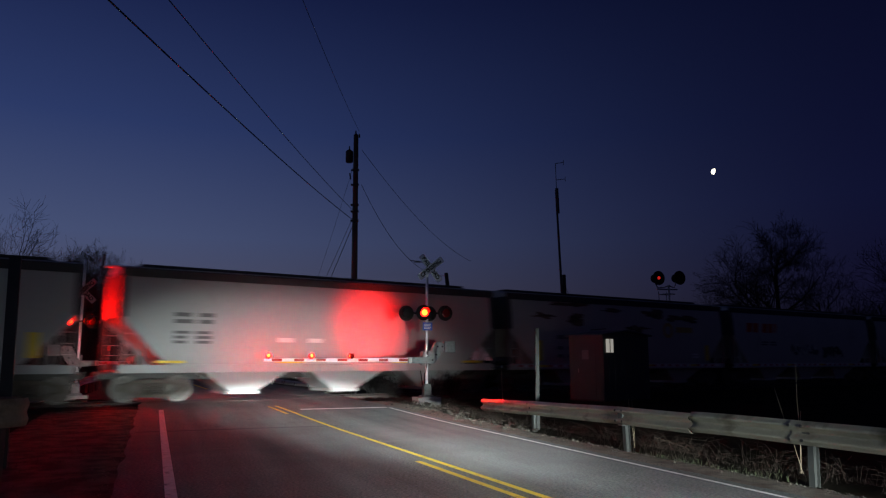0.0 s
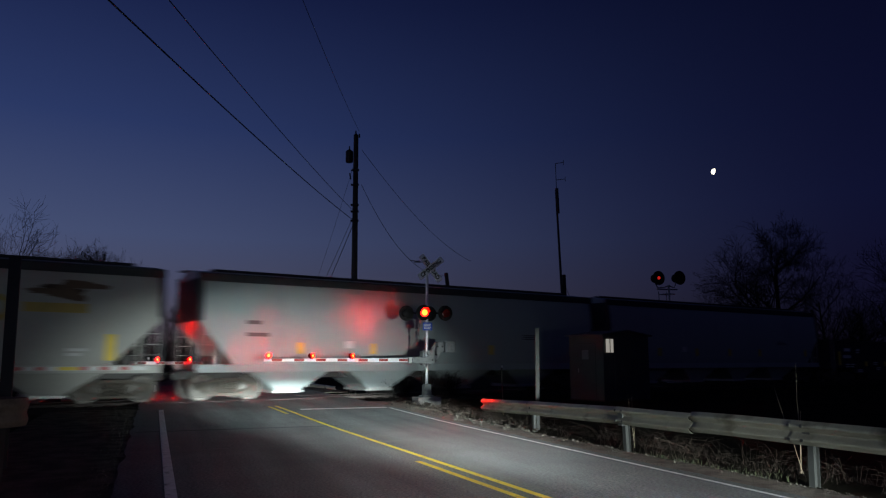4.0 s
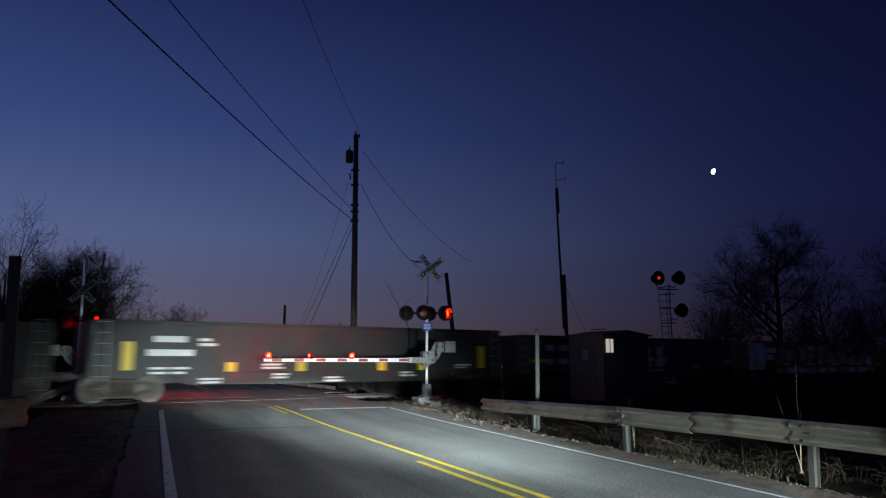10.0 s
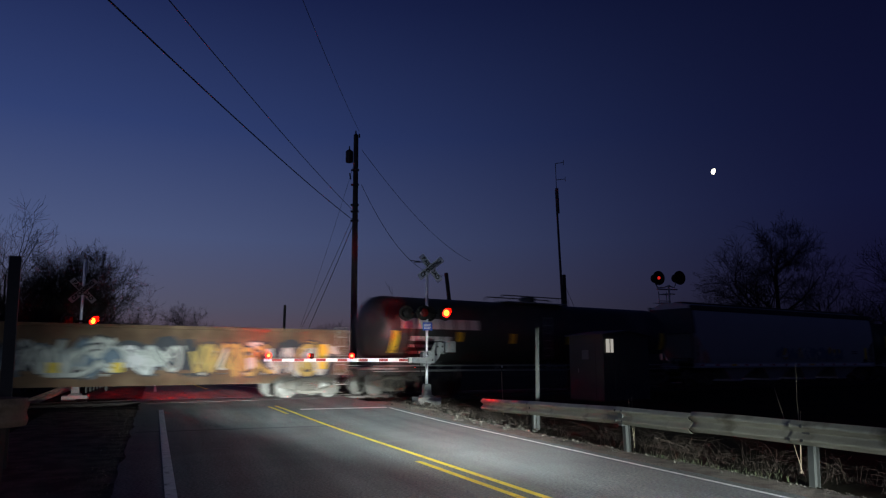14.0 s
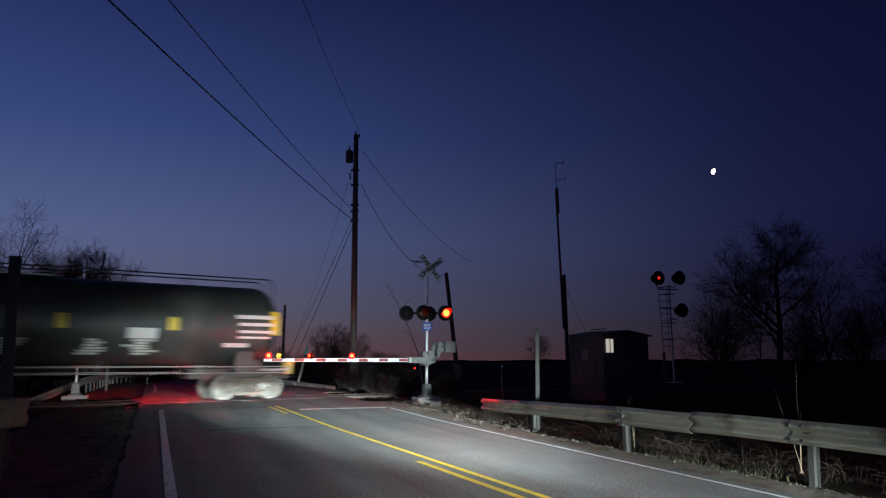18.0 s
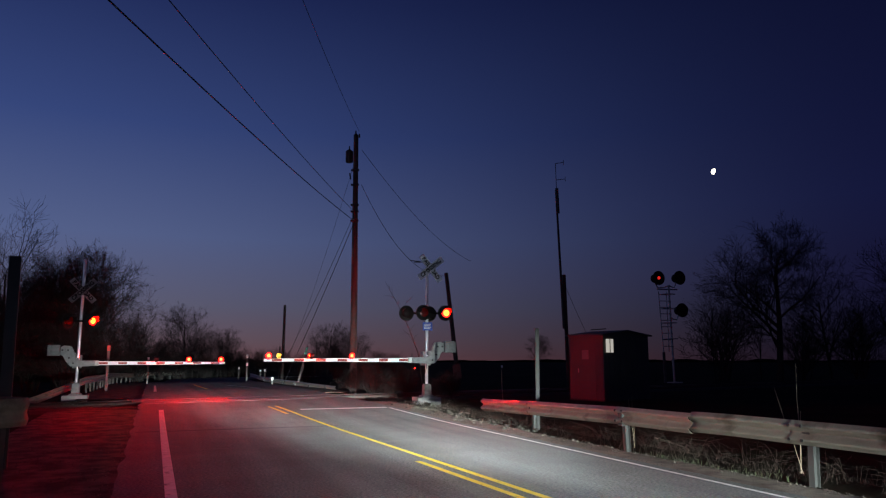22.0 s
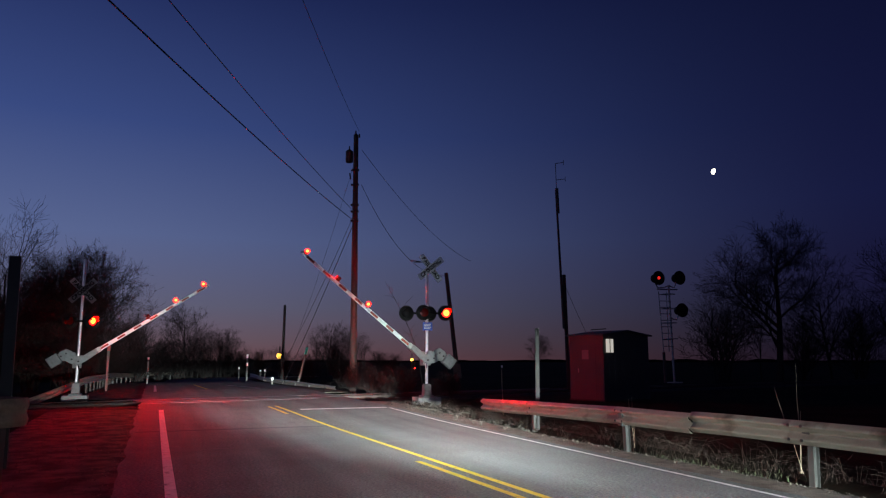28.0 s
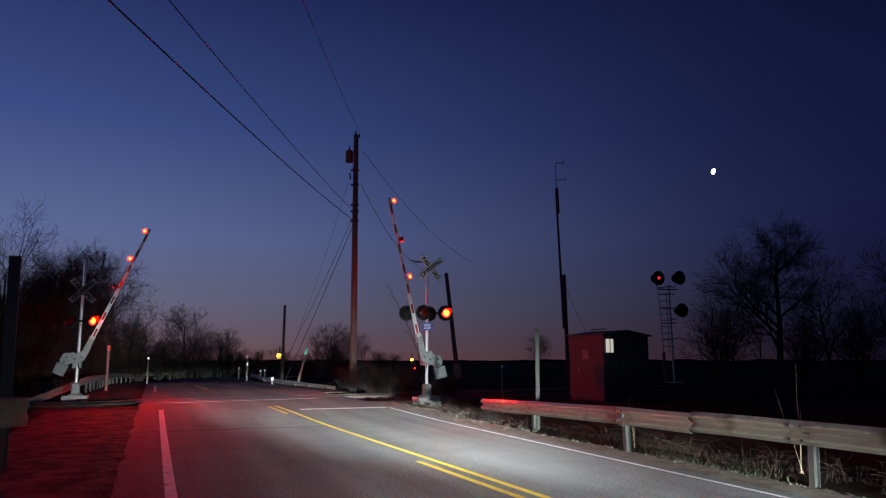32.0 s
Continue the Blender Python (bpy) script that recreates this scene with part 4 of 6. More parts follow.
        if i == 2:
            glyphs(c, ((2.2, 2.88), (3.05, 3.65)), 1.9, 0.26, y)
            glyphs(c, ((2.22, 2.86), (3.0, 3.55), (3.86, 4.45), (4.76, 5.26), (5.66, 6.1)), 1.34, 0.25, y)
            for x, z in ((2.4, 0.98), (6.6, 0.9), (9.0, 0.74), (11.9, 1.02), (14.2, 1.1)):
                lettering(c, rng, x, x + 0.8, z, 1, 0.08, y, LETTER_WHITE, words=1)
        if i == 4:
            glyphs(c, ((2.42, 2.92), (3.28, 3.8), (4.28, 4.62)), 1.9, 0.27, y)
            glyphs(c, ((2.42, 2.86), (3.2, 3.8), (4.02, 4.58)), 1.24, 0.27, y)
            glyphs(c, ((2.7, 2.95), (3.36, 3.62)), 0.94, 0.11, y)
            lettering(c, rng, 5.1, 6.0, 1.4, 1, 0.1, y, LETTER_WHITE, words=1)
            for k, x in enumerate((6.5, 7.15, 7.8, 8.35, 9.0, 9.55, 10.1, 10.6)):
                top, lean, w = 2.2 - 0.09 * (k % 3), (0.55, -0.3)[k % 2], rng.uniform(0.2, 0.34)
                part("graffiti_stroke", Shape().prism([(x, 0.85), (x + w, 0.85), (x + w + lean, top), (x + lean, top)], -1.55 - 0.002 * k, -1.532), SPRAY_WHITE, c)
                if k % 2 == 0:
                    part("graffiti_stroke", Shape().prism([(x + 0.2, 1.35 + 0.1 * (k % 3)), (x + 0.95, 1.4), (x + 0.95, 1.6), (x + 0.25, 1.55 + 0.1 * (k % 3))], -1.57 - 0.002 * k, -1.532), SPRAY_WHITE, c)
        if i == 5:
            part("white_panel", Shape().box(0.7, 2.25, -1.65, -1.6, 0.86, 2.5), GRIMY_WHITE, c, "streaked white painted end panel")
            for k in range(9):
                x, w = 0.75 + rng.uniform(0, 0.7), rng.uniform(0.25, 0.7)
                part("grime_streak", Shape().box(x, x + w, -1.654, -1.65, 1.1 + k * 0.15, 1.1 + k * 0.15 + rng.uniform(0.02, 0.05)), RUST_PATCH, c)
            lettering(c, rng, 2.4, 3.9, 1.9, 2, 0.3, -1.64, LETTER_WHITE, words=1, gap=1.4)
            for k in range(10):
                x = 3.5 + k * 1.25
                part("primer_patch", Shape().box(x, x + rng.uniform(0.6, 1.1), -1.56, -1.535, 0.66, 1.08), (TAN_PATCH, CREAM, GRIMY_WHITE)[k % 3], c, "pale primer patch")
            for k in range(70):
                x, w, h = rng.uniform(2.4, 16.4), rng.uniform(0.12, 0.5), rng.uniform(0.15, 0.6)
                z = rng.uniform(1.12, 2.42 - h)
                m = (TAN_PATCH, RUST_DARK, SPRAY_PINK, RUST_PATCH, LETTER_WHITE, RUST_DARK, TAN_PATCH)[k % 7]
                part("paint_flake", Shape().prism(blob(rng, x, z + h / 2, w, h / 2, 0, 10), -1.538 - 0.0004 * k, -1.532), m, c)
            for k in range(16):
                patch_w = rng.uniform(0.3, 0.9)
                x, z = rng.uniform(4, 15), rng.uniform(1.3, 2.2)
                part("primer_patch", Shape().prism(blob(rng, x, z, patch_w, rng.uniform(0.1, 0.3), 0, 14), -1.55 - 0.002 * k, -1.535), TAN_PATCH if k % 3 else SPRAY_PINK, c, "worn paint patch")
        if i == 6:
            graffiti(c, rng, 1.4, 8.6, 0.8, 2.25, -1.55, [SPRAY_WHITE, SPRAY_WHITE, SPRAY_BLUE, SPRAY_WHITE, SPRAY_PINK], 8)
            graffiti(c, rng, 1.8, 8.4, 0.7, 1.7, -1.575, [SPRAY_WHITE, SPRAY_WHITE, LETTER_WHITE, SPRAY_DARK], 9)
            graffiti(c, rng, 8.8, 15.4, 0.8, 2.25, -1.55, [SPRAY_WHITE, SPRAY_BLUE, SPRAY_WHITE, SPRAY_DARK], 7)
            graffiti(c, rng, 8.8, 15.2, 0.75, 2.0, -1.575, [SPRAY_WHITE, LETTER_WHITE, SPRAY_WHITE, SPRAY_BLUE], 8)
            graffiti(c, rng, 15.6, 21.2, 0.8, 2.25, -1.55, [SPRAY_GOLD, SPRAY_DARK, SPRAY_GOLD, SPRAY_WHITE], 8)
            graffiti(c, rng, 15.8, 21.0, 0.75, 2.1, -1.575, [SPRAY_GOLD, SPRAY_WHITE, SPRAY_DARK, SPRAY_GOLD], 9)
        put(c, s0)
    # tank car with large white letters
    c = tank_car("black tank car with large white block lettering", 20.1, rng, rail_z=False)
    for i in range(6):
        tank_bar(c, 1.95 + i * 0.68, 1.95 + i * 0.68 + 0.58, 2.76, 3.2, LETTER_WHITE, "white_block", "white painted block")
    for r, (x1, hh) in enumerate(((4.5, 0.2), (4.3, 0.12), (4.4, 0.12))):
        for k in range(4):
            q = 2.4 + (x1 - 2.4) * k / 4
            tank_bar(c, q, q + (x1 - 2.4) / 4 * 0.82, 2.25 - r * 0.27, 2.25 - r * 0.27 + hh, LETTER_WHITE)
    for x, z0, z1 in ((1.43, 1.75, 2.66), (4.72, 2.25, 2.66), (7.75, 2.2, 2.65), (11.3, 2.2, 2.65), (15.0, 2.2, 2.65), (18.2, 2.0, 2.9)):
        tank_bar(c, x, x + 0.33, z0, z1, STRIPE_YELLOW, "reflector_strip", "yellow reflective strip")
    put(c, 239.0)
    c = hopper("pale grey covered hopper with blue and gold graffiti", HOPPER_PALE, 21.2, 4, rng, end_cut=1.9, cut_z=3.0, bay0=5.1, pitch=4.03)
    graffiti(c, rng, 8.6, 16.2, 1.45, 2.3, -1.605, [SPRAY_BLUE, SPRAY_BLUE, SPRAY_GOLD, SPRAY_WHITE], 13, SPRAY_BLUE)
    side_strip(c, 19.3, 1.5, 2.3, 0.3)
    lettering(c, rng, 17.6, 18.5, 2.0, 2, 0.08, -1.61, LETTER_DARK, words=1)
    sill_dashes(c, 21.0, step=1.4)
    put(c, 259.5)
    # last tank car
    c = tank_car("dirty black tank car with yellow strips, last of the train", 20.9, rng)
    for x, z0, z1 in ((1.21, 2.32, 3.2), (4.69, 2.48, 2.95), (6.97, 2.5, 2.96), (9.33, 2.48, 2.95), (12.4, 2.47, 2.95), (15.9, 2.47, 2.92), (19.6, 2.36, 3.25)):
        tank_bar(c, x, x + 0.33, z0, z1, STRIPE_YELLOW, "reflector_strip", "yellow reflective strip")
    for x0, x1, z0, z1 in ((2.53, 3.36, 2.16, 2.4), (3.51, 4.6, 2.16, 2.4), (5.17, 5.42, 2.25, 2.4), (2.55, 3.0, 1.95, 2.02), (3.2, 4.6, 1.95, 2.02), (3.2, 4.6, 1.8, 1.87), (18.3, 19.75, 2.94, 3.08), (18.4, 19.75, 2.68, 2.8), (18.4, 19.75, 2.42, 2.52), (18.4, 19.6, 2.22, 2.3), (17.9, 18.8, 1.9, 2.05), (14.6, 15.55, 2.17, 2.53)):
        tank_bar(c, x0, x1, z0, z1, LETTER_WHITE)
    for x in (10.5, 13.0, 14.5):
        for k in range(6):
            tank_bar(c, x + rng.uniform(0, 0.4), x + rng.uniform(0.7, 1.25), 1.62 + k * 0.09, 1.62 + k * 0.09 + 0.07, SPRAY_WHITE, "graffiti_stroke")
    eot = part("end_marker", Shape().box(20.75, 21.0, -0.25, 0.1, 0.9, 1.5), STRIPE_YELLOW, c, "end-of-train marker box", bevel=0.03)
    part("marker_lamp", Shape().tube([(21.0, -0.1, 1.4), (21.03, -0.1, 1.4)], 0.08, 10), glow("marker_lamp_lens", (1, 0.02, 0.01), 6), eot)
    put(c, 281.0)


def train_pose(s):
    p = sn(s, 0, RAIL_Z)
    return pose(p.x, p.y, p.z, 0, 0, math.degrees(TRACK_A))


build_train()
for car, s0 in TRAIN:
    car.matrix_world = train_pose(s0)


# ================= crossing signals =================
def fixed_head(parent, x, y, z, face):
    """One flashing-light head: background disc, housing, hood. face -1 looks towards the camera."""
    h = part("signal_head", Shape().tube([(x, y, z), (x, y + face * -0.03, z)], 0.29, 28), HEAD_BLACK, parent, "round black background disc")
    part("housing", Shape().tube([(x, y - face * 0.03, z), (x, y - face * 0.2, z), (x, y - face * 0.24, z)], [0.19, 0.19, 0.12], 18), HEAD_BLACK, h, smooth=True)
    s = Shape()
    rows = []
    for k in range(15):
        t = math.pi * (0.02 + 0.96 * k / 14)
        rows.append([Vector((x + 0.178 * math.cos(t), y + face * d, z + 0.178 * math.sin(t))) for d in (0.0, 0.3 if 3 < k < 11 else 0.24)])
    s.sheet(rows)
    rows = [[p + Vector((0, 0, 0.008)) for p in r] for r in rows]
    s.sheet(rows)
    part("hood", s, HEAD_BLACK, h, "black half-round hood")
    return h


def flasher(parent, x, y, z, face, far):
    """The turning lens of a head: lit on one side, dark on the other."""
    s = Shape()
    circle = [2 * math.pi * k / 24 for k in range(25)]

    def turned(prof):
        s.sheet([[Vector((r * math.cos(q), y, r * math.sin(q))) for r, y in prof] for q in circle])

    # the bulb's cup, seen through the opening in the middle of the lens
    turned([(0.0, -0.018), (0.058, -0.022), (0.066, -0.05), (0.066, -0.08)])
    turned([(0.062, -0.09), (0.084, -0.083), (0.112, -0.066)])
    n0 = len(s.f)
    turned([(0.112, -0.066), (0.14, -0.048), (0.158, -0.028)])
    n1 = len(s.f)
    turned([(0.158, -0.028), (0.159, -0.046), (0.164, -0.046), (0.164, 0.03), (0.12, 0.04), (0.07, 0.044), (0.0, 0.046)])
    me = s.mesh("lens", FAR_HOT if far else LENS_HOT)
    me.materials.append(FAR_LIT if far else LENS_LIT)
    me.materials.append(LENS_DARK)
    for i, p in enumerate(me.polygons):
        p.material_index = 0 if i < n0 else (1 if i < n1 else 2)
    ob = part("lens", me, LENS_LIT, parent, "round red lens")
    ob["place"] = (x, y + face * 0.048, z)
    return ob


FLASH = []      # lens, place, facing turn, phase
ARMS = []       # arm, pivot, sign, rows
FLASH_P, FLASH_T0 = 0.989, 0.085


def text_part(body, size, m, parent, basis):
    cu = bpy.data.curves.new("lettering", "FONT")
    cu.body, cu.size, cu.align_x, cu.align_y, cu.extrude, cu.offset = body, size, "CENTER", "CENTER", 0.002, 0.008
    tmp = bpy.data.objects.new("lettering", cu)
    me = bpy.data.meshes.new_from_object(tmp)
    bpy.data.objects.remove(tmp)
    me.materials.append(m)
    ob = part("lettering", me, m, parent, "black capital letters")
    ob.matrix_basis = basis
    return ob


def gate(base, hand, name_label, post_top, lamp_x, lamp_z, rear_x, pivot, arm_z, tip, arm_lamps, mid_z, lean, mid_x, skew, aim=0):
    """A crossing signal with flashing lights, crossbuck and gate arm; hand -1: the arm reaches to -x."""
    g = thing("crossing_signal", name_label, "crossing signal", pose(base[0], base[1], base[2], 0, lean, 21.5), group="signals at the crossing")
    part("foundation", Shape().box(-0.45, 0.45, -0.35, 0.35, -0.3, 0.06), CONCRETE, g, "concrete footing", bevel=0.02)
    part("junction_base", Shape().loft([[Vector((a * q, b * q, z)) for a, b in ((-1, -1), (1, -1), (1, 1), (-1, 1))] for q, z in ((0.24, 0.06), (0.22, 0.12), (0.15, 0.14), (0.13, 0.5), (0.1, 0.55))]), CAST, g, bevel=0.012)
    part("mast", Shape().tube([(0, 0, 0.1), (0, 0, post_top)], 0.055, 16), ALU, g, "bright aluminium mast", smooth=True)
    part("conduit", Shape().tube([(0.09 * hand, -0.02, 0.5), (0.1 * hand, -0.05, 0.9), (0.03 * hand, -0.09, 1.2), (0.0, -0.06, 1.5)], 0.02, 8), BLACK, g)
    part("mast_cap", Shape().tube([(0, 0, post_top), (0, 0, post_top + 0.06)], [0.06, 0.02], 12), ALU, g)
    # crossbuck blades with their words, on both faces
    for k, (word, ang) in enumerate((("RAILROAD", -45 + skew), ("CROSSING", 45 + skew))):
        y = -0.075 - 0.022 * k
        # the far signal's blades take the darker copy, which stands in for weak light
        bl = part("crossbuck_blade", Shape().box(-0.61, 0.61, -0.006, 0.006, -0.115, 0.115), SIGN_WHITE if hand < 0 else SIGN_GREY, g, "pale sign blade with black capitals", bevel=0.002)
        bl.matrix_basis = pose(mid_x, y, mid_z, 0, -ang, 0)
        for face in (-1, 1):
            text_part(word, 0.21, BLACK, bl, pose(0, face * 0.009, 0, 90, 0, 0 if face < 0 else 180))
    # side bracket
    part("bracket", Shape().tube([(-0.05, 0, mid_z + 0.24), (-0.55, -0.1, mid_z + 0.2)], 0.02, 6).tube([(-0.3, -0.05, mid_z + 0.24), (-0.62, 0.2, mid_z + 0.3)], 0.018, 6) if hand < 0 else Shape().tube([(0.05, 0, mid_z + 0.32), (0.72, -0.1, mid_z + 0.33)], 0.02, 6), IRON, g)
    # light heads on their cross arms
    part("light_crossarm", Shape().tube([(min(lamp_x) - 0.05, -0.12, lamp_z), (max(lamp_x) + 0.05, -0.12, lamp_z)], 0.035, 8), BLACK, g)
    part("light_crossarm", Shape().tube([(min(rear_x) - 0.05, 0.14, lamp_z), (max(rear_x) + 0.05, 0.14, lamp_z)], 0.035, 8), BLACK, g)
    for i, x in enumerate(lamp_x):
        h = fixed_head(g, x, -0.3, lamp_z, -1)
        h.matrix_basis = pose(x, -0.3, lamp_z, 0, 0, aim) @ pose(-x, 0.3, -lamp_z)
        lens = flasher(g, x, -0.3, lamp_z, -1, hand > 0)
        lens["place"] = h.matrix_basis @ Vector(lens["place"])
        FLASH.append((lens, aim, i))
    for i, x in enumerate(rear_x):
        fixed_head(g, x, 0.3, lamp_z, 1)
        FLASH.append((flasher(g, x, 0.3, lamp_z, 1, hand > 0), 180, i))
    if hand < 0:
        sg = part("notice_plate", Shape().box(-0.19, 0.19, -0.075, -0.065, 2.52, 2.82), SIGN_BLUE, g, "small blue notice plate", bevel=0.003)
        for k in range(4):
            part("text_bar", Shape().box(-0.14, 0.14 - 0.03 * (k % 2), -0.078, -0.0755, 2.74 - k * 0.055, 2.765 - k * 0.055), WHITE_SHEET, sg)
        part("bell", Shape().tube([(0, 0, post_top + 0.06), (0, 0, post_top + 0.14), (0, 0, post_top + 0.2)], [0.1, 0.12, 0.03], 14), IRON, g, smooth=True)
    # drive housing on the mast
    part("gate_mechanism", Shape().box(-0.2 if hand > 0 else -0.12, 0.12 if hand > 0 else 0.2, 0.07, 0.42, arm_z - 0.2, arm_z + 0.32), CAST, g, "grey cast drive housing", bevel=0.03)
    # the arm with its counterweight turns about the pivot
    px, pz = pivot
    arm = part("gate_arm", Shape().prism([(hand * 0.5 - px, arm_z - 0.075 - pz), (hand * abs(tip) - px, arm_z - 0.05 - pz), (hand * abs(tip) - px, arm_z + 0.05 - pz), (hand * 0.5 - px, arm_z + 0.075 - pz)], -0.02, 0.02), WHITE_SHEET, g, "white gate arm with red bands", bevel=0.006)
    L = abs(tip) - 0.6
    bands = 7
    for k in range(bands):
        a = 0.75 + L * (k + 0.0) / bands
        b = a + L / bands * 0.45
        zz = 0.045 if hand < 0 else 0.04
        part("red_band", Shape().box(min(hand * a, hand * b) - px, max(hand * a, hand * b) - px, -0.026, 0.026, arm_z - zz - pz, arm_z + zz - pz), RED_SHEET, arm, "red reflective band")
    # curved support casting from the arm root over the pivot to the counterweight
    q = -hand
    prof = [(hand * 0.62, arm_z - 0.1), (hand * 0.1, arm_z - 0.14), (q * 0.25, arm_z - 0.12), (q * 0.42, arm_z + 0.08), (q * 0.52, arm_z + 0.28), (q * 0.62, arm_z + 0.32), (q * 0.62, arm_z + 0.62), (q * 0.5, arm_z + 0.68), (q * 0.25, arm_z + 0.66), (q * 0.15, arm_z + 0.48), (q * 0.08, arm_z + 0.2), (hand * 0.1, arm_z + 0.1), (hand * 0.62, arm_z + 0.1)]
    for y0, y1 in ((-0.2, -0.11),):
        part("support_casting", Shape().prism([(x - px, z - pz) for x, z in prof], y0, y1), CAST, arm, "grey curved support casting", bevel=0.02)
    cw = part("counterweight", Shape().box(min(q * 0.63, q * 1.06) - px, max(q * 0.63, q * 1.06) - px, -0.3, -0.06, arm_z + 0.28 - pz, arm_z + 0.7 - pz), CAST, arm, "grey counterweight block", bevel=0.025)
    for k in range(3):
        x = q * (0.72 + 0.13 * k) - px
        part("weight_plate", Shape().box(x - 0.05, x + 0.05, -0.325, -0.3, arm_z + 0.33 - pz, arm_z + 0.65 - pz), CAST, cw, bevel=0.008)
    for bx, bz in ((0.15, 0.0), (0.3, 0.2), (0.35, 0.5), (0.55, 0.5)):
        part("bolt", Shape().tube([(q * bx - px, -0.235, arm_z + bz - pz), (q * bx - px, -0.19, arm_z + bz - pz)], 0.035, 8), IRON, arm)
    part("root_clamp", Shape().box(min(hand * 0.42, hand * 0.75) - px, max(hand * 0.42, hand * 0.75) - px, -0.13, 0.05, arm_z - 0.1 - pz, arm_z + 0.1 - pz), GALV, arm, bevel=0.01)
    part("hub", Shape().tube([(0, -0.24, 0), (0, 0.1, 0)], 0.09, 14), CAST, arm, smooth=True)
    for i, x in enumerate(arm_lamps):
        x = x - px
        part("lamp_foot", Shape().box(x - 0.05, x + 0.05, -0.03, 0.03, arm_z + 0.04 - pz, arm_z + 0.075 - pz), BLACK, arm)
        s = Shape()
        circle = [2 * math.pi * k / 16 for k in range(17)]
        for sg in (-1, 1):
            for prof in (((0.0, 0.075), (0.044, 0.072)), ((0.044, 0.072), (0.066, 0.064), (0.08, 0.05))):
                s.sheet([[Vector((r * math.cos(c), sg * y, r * math.sin(c))) for r, y in prof] for c in circle])
        s.sheet([[Vector((r * math.cos(c), y, r * math.sin(c))) for r, y in ((0.08, -0.05), (0.08, -0.082), (0.086, -0.082), (0.086, 0.082), (0.08, 0.082), (0.08, 0.05))] for c in circle])
        me = s.mesh("arm_lamp", FAR_ARM_HOT if hand > 0 else ARM_HOT)
        me.materials.append(FAR_ARM_LIT if hand > 0 else ARM_LIT)
        me.materials.append(LENS_DARK)
        me.materials.append(ARM_LIT)
        for j, p in enumerate(me.polygons):
            p.material_index = 2 if j >= 96 else (3 if j >= 48 and hand > 0 else (0 if j % 48 < 16 else 1))
        ob = part("arm_lamp", me, ARM_LIT, arm, "small red gate lamp")
        place = (x, 0, arm_z + 0.15 - pz)
        if i == 0:
            ob.matrix_basis = pose(*place)
        else:
            ob["place"] = place
            FLASH.append((ob, 90, 1 if (i == 2) == (hand < 0) else 0))
    return g, arm


RIGHT_ARM = [(0, 0), (24.25, 0), (24.4, 2.5), (24.6, 5.1), (24.8, 7.0), (25.0, 9.0), (25.4, 13.0), (26.5, 24.0), (27.5, 34.1), (28.2, 40.7), (28.9, 47.5), (29.6, 53.9), (30.2, 59.8), (30.8, 65.6), (31.4, 71.2), (32.0, 77.0)]
LEFT_ARM = [(0, 0), (24.25, 0), (24.4, 1.6), (24.6, 3.6), (24.8, 5.4), (25.0, 7.6), (25.4, 11.0), (26.5, 20.8), (27.5, 29.7), (28.2, 35.7), (28.9, 41.5), (29.6, 47.3), (30.2, 52.3), (30.8, 57.4), (31.4, 62.6), (32.0, 67.5)]
FAR_AIM = 46
GATE_R = (-0.609, 27.396, 0.1)
GATE_L = (-14.297, 28.66, 0.1)
g_right, arm = gate(GATE_R, -1, "aluminium crossing signal with red flashing lights and a striped gate arm", 4.7, (-0.24, 0.63), 3.17, (-0.72, 0.2), (0.06, 1.68), 1.42, -5.98, (-5.83, -4.34, -2.89), 4.88, 0.0, 0.12, -6)
ARMS.append((arm, (0.06, -0.0, 1.68), 1, RIGHT_ARM))
g_left, arm = gate(GATE_L, 1, "aluminium crossing signal beyond the track with a striped gate arm", 5.35, (-0.42, 0.38), 2.94, (-0.42, 0.38), (-0.17, 1.63), 1.30, 5.54, (5.37, 4.10, 2.86), 4.14, 0.0, 0.0, 0, FAR_AIM)
ARMS.append((arm, (-0.17, -0.0, 1.63), -1, LEFT_ARM))


def bulb(g, x, y, z, face, turn, tip, power, size, aim=0):
    """The fixed bulb of a head: it shines out while its lens is turned to the front."""
    m = g.matrix_basis @ pose(x, y, z, 0, 0, aim) @ pose(0, face * 0.085, 0)
    m = m @ pose(0, 0, 0, 0, 0, turn + (0 if face > 0 else 180)) @ pose(0, 0, 0, 90 - tip)
    spot("signal_bulb", m, power, size, 1.0, (1.0, 0.005, 0.003), 0.02)


for x in (-0.24, 0.63):
    bulb(g_right, x, -0.3, 3.17, -1, 0, 10, 2000, 62)
for x in (-0.72, 0.2):
    bulb(g_right, x, 0.3, 3.17, 1, 17, 8, 2300, 86)
for x in (-0.42, 0.38):
    bulb(g_left, x, -0.3, 2.94, -1, -20, 8, 3700, 115, FAR_AIM)
    bulb(g_left, x, 0.3, 2.94, 1, -6, 6, 1800, 56)


# ================= roadside =================
WBEAM = [(0.04 - 0.04 * math.cos(2 * math.pi * hh / 0.17), hh) for hh in [0.155 - 0.31 * k / 20 for k in range(21)]]


def beam(path):
    """A W-beam along a path of (u, v, z of its middle); its face looks to -u."""
    rings = []
    for u, v, z in path:
        front = [uv(u - d, v, z + h) for d, h in WBEAM]
        back = [uv(u - d + 0.006, v, z + h) for d, h in reversed(WBEAM)]
        rings.append(front + back)
    return Shape().loft(rings)


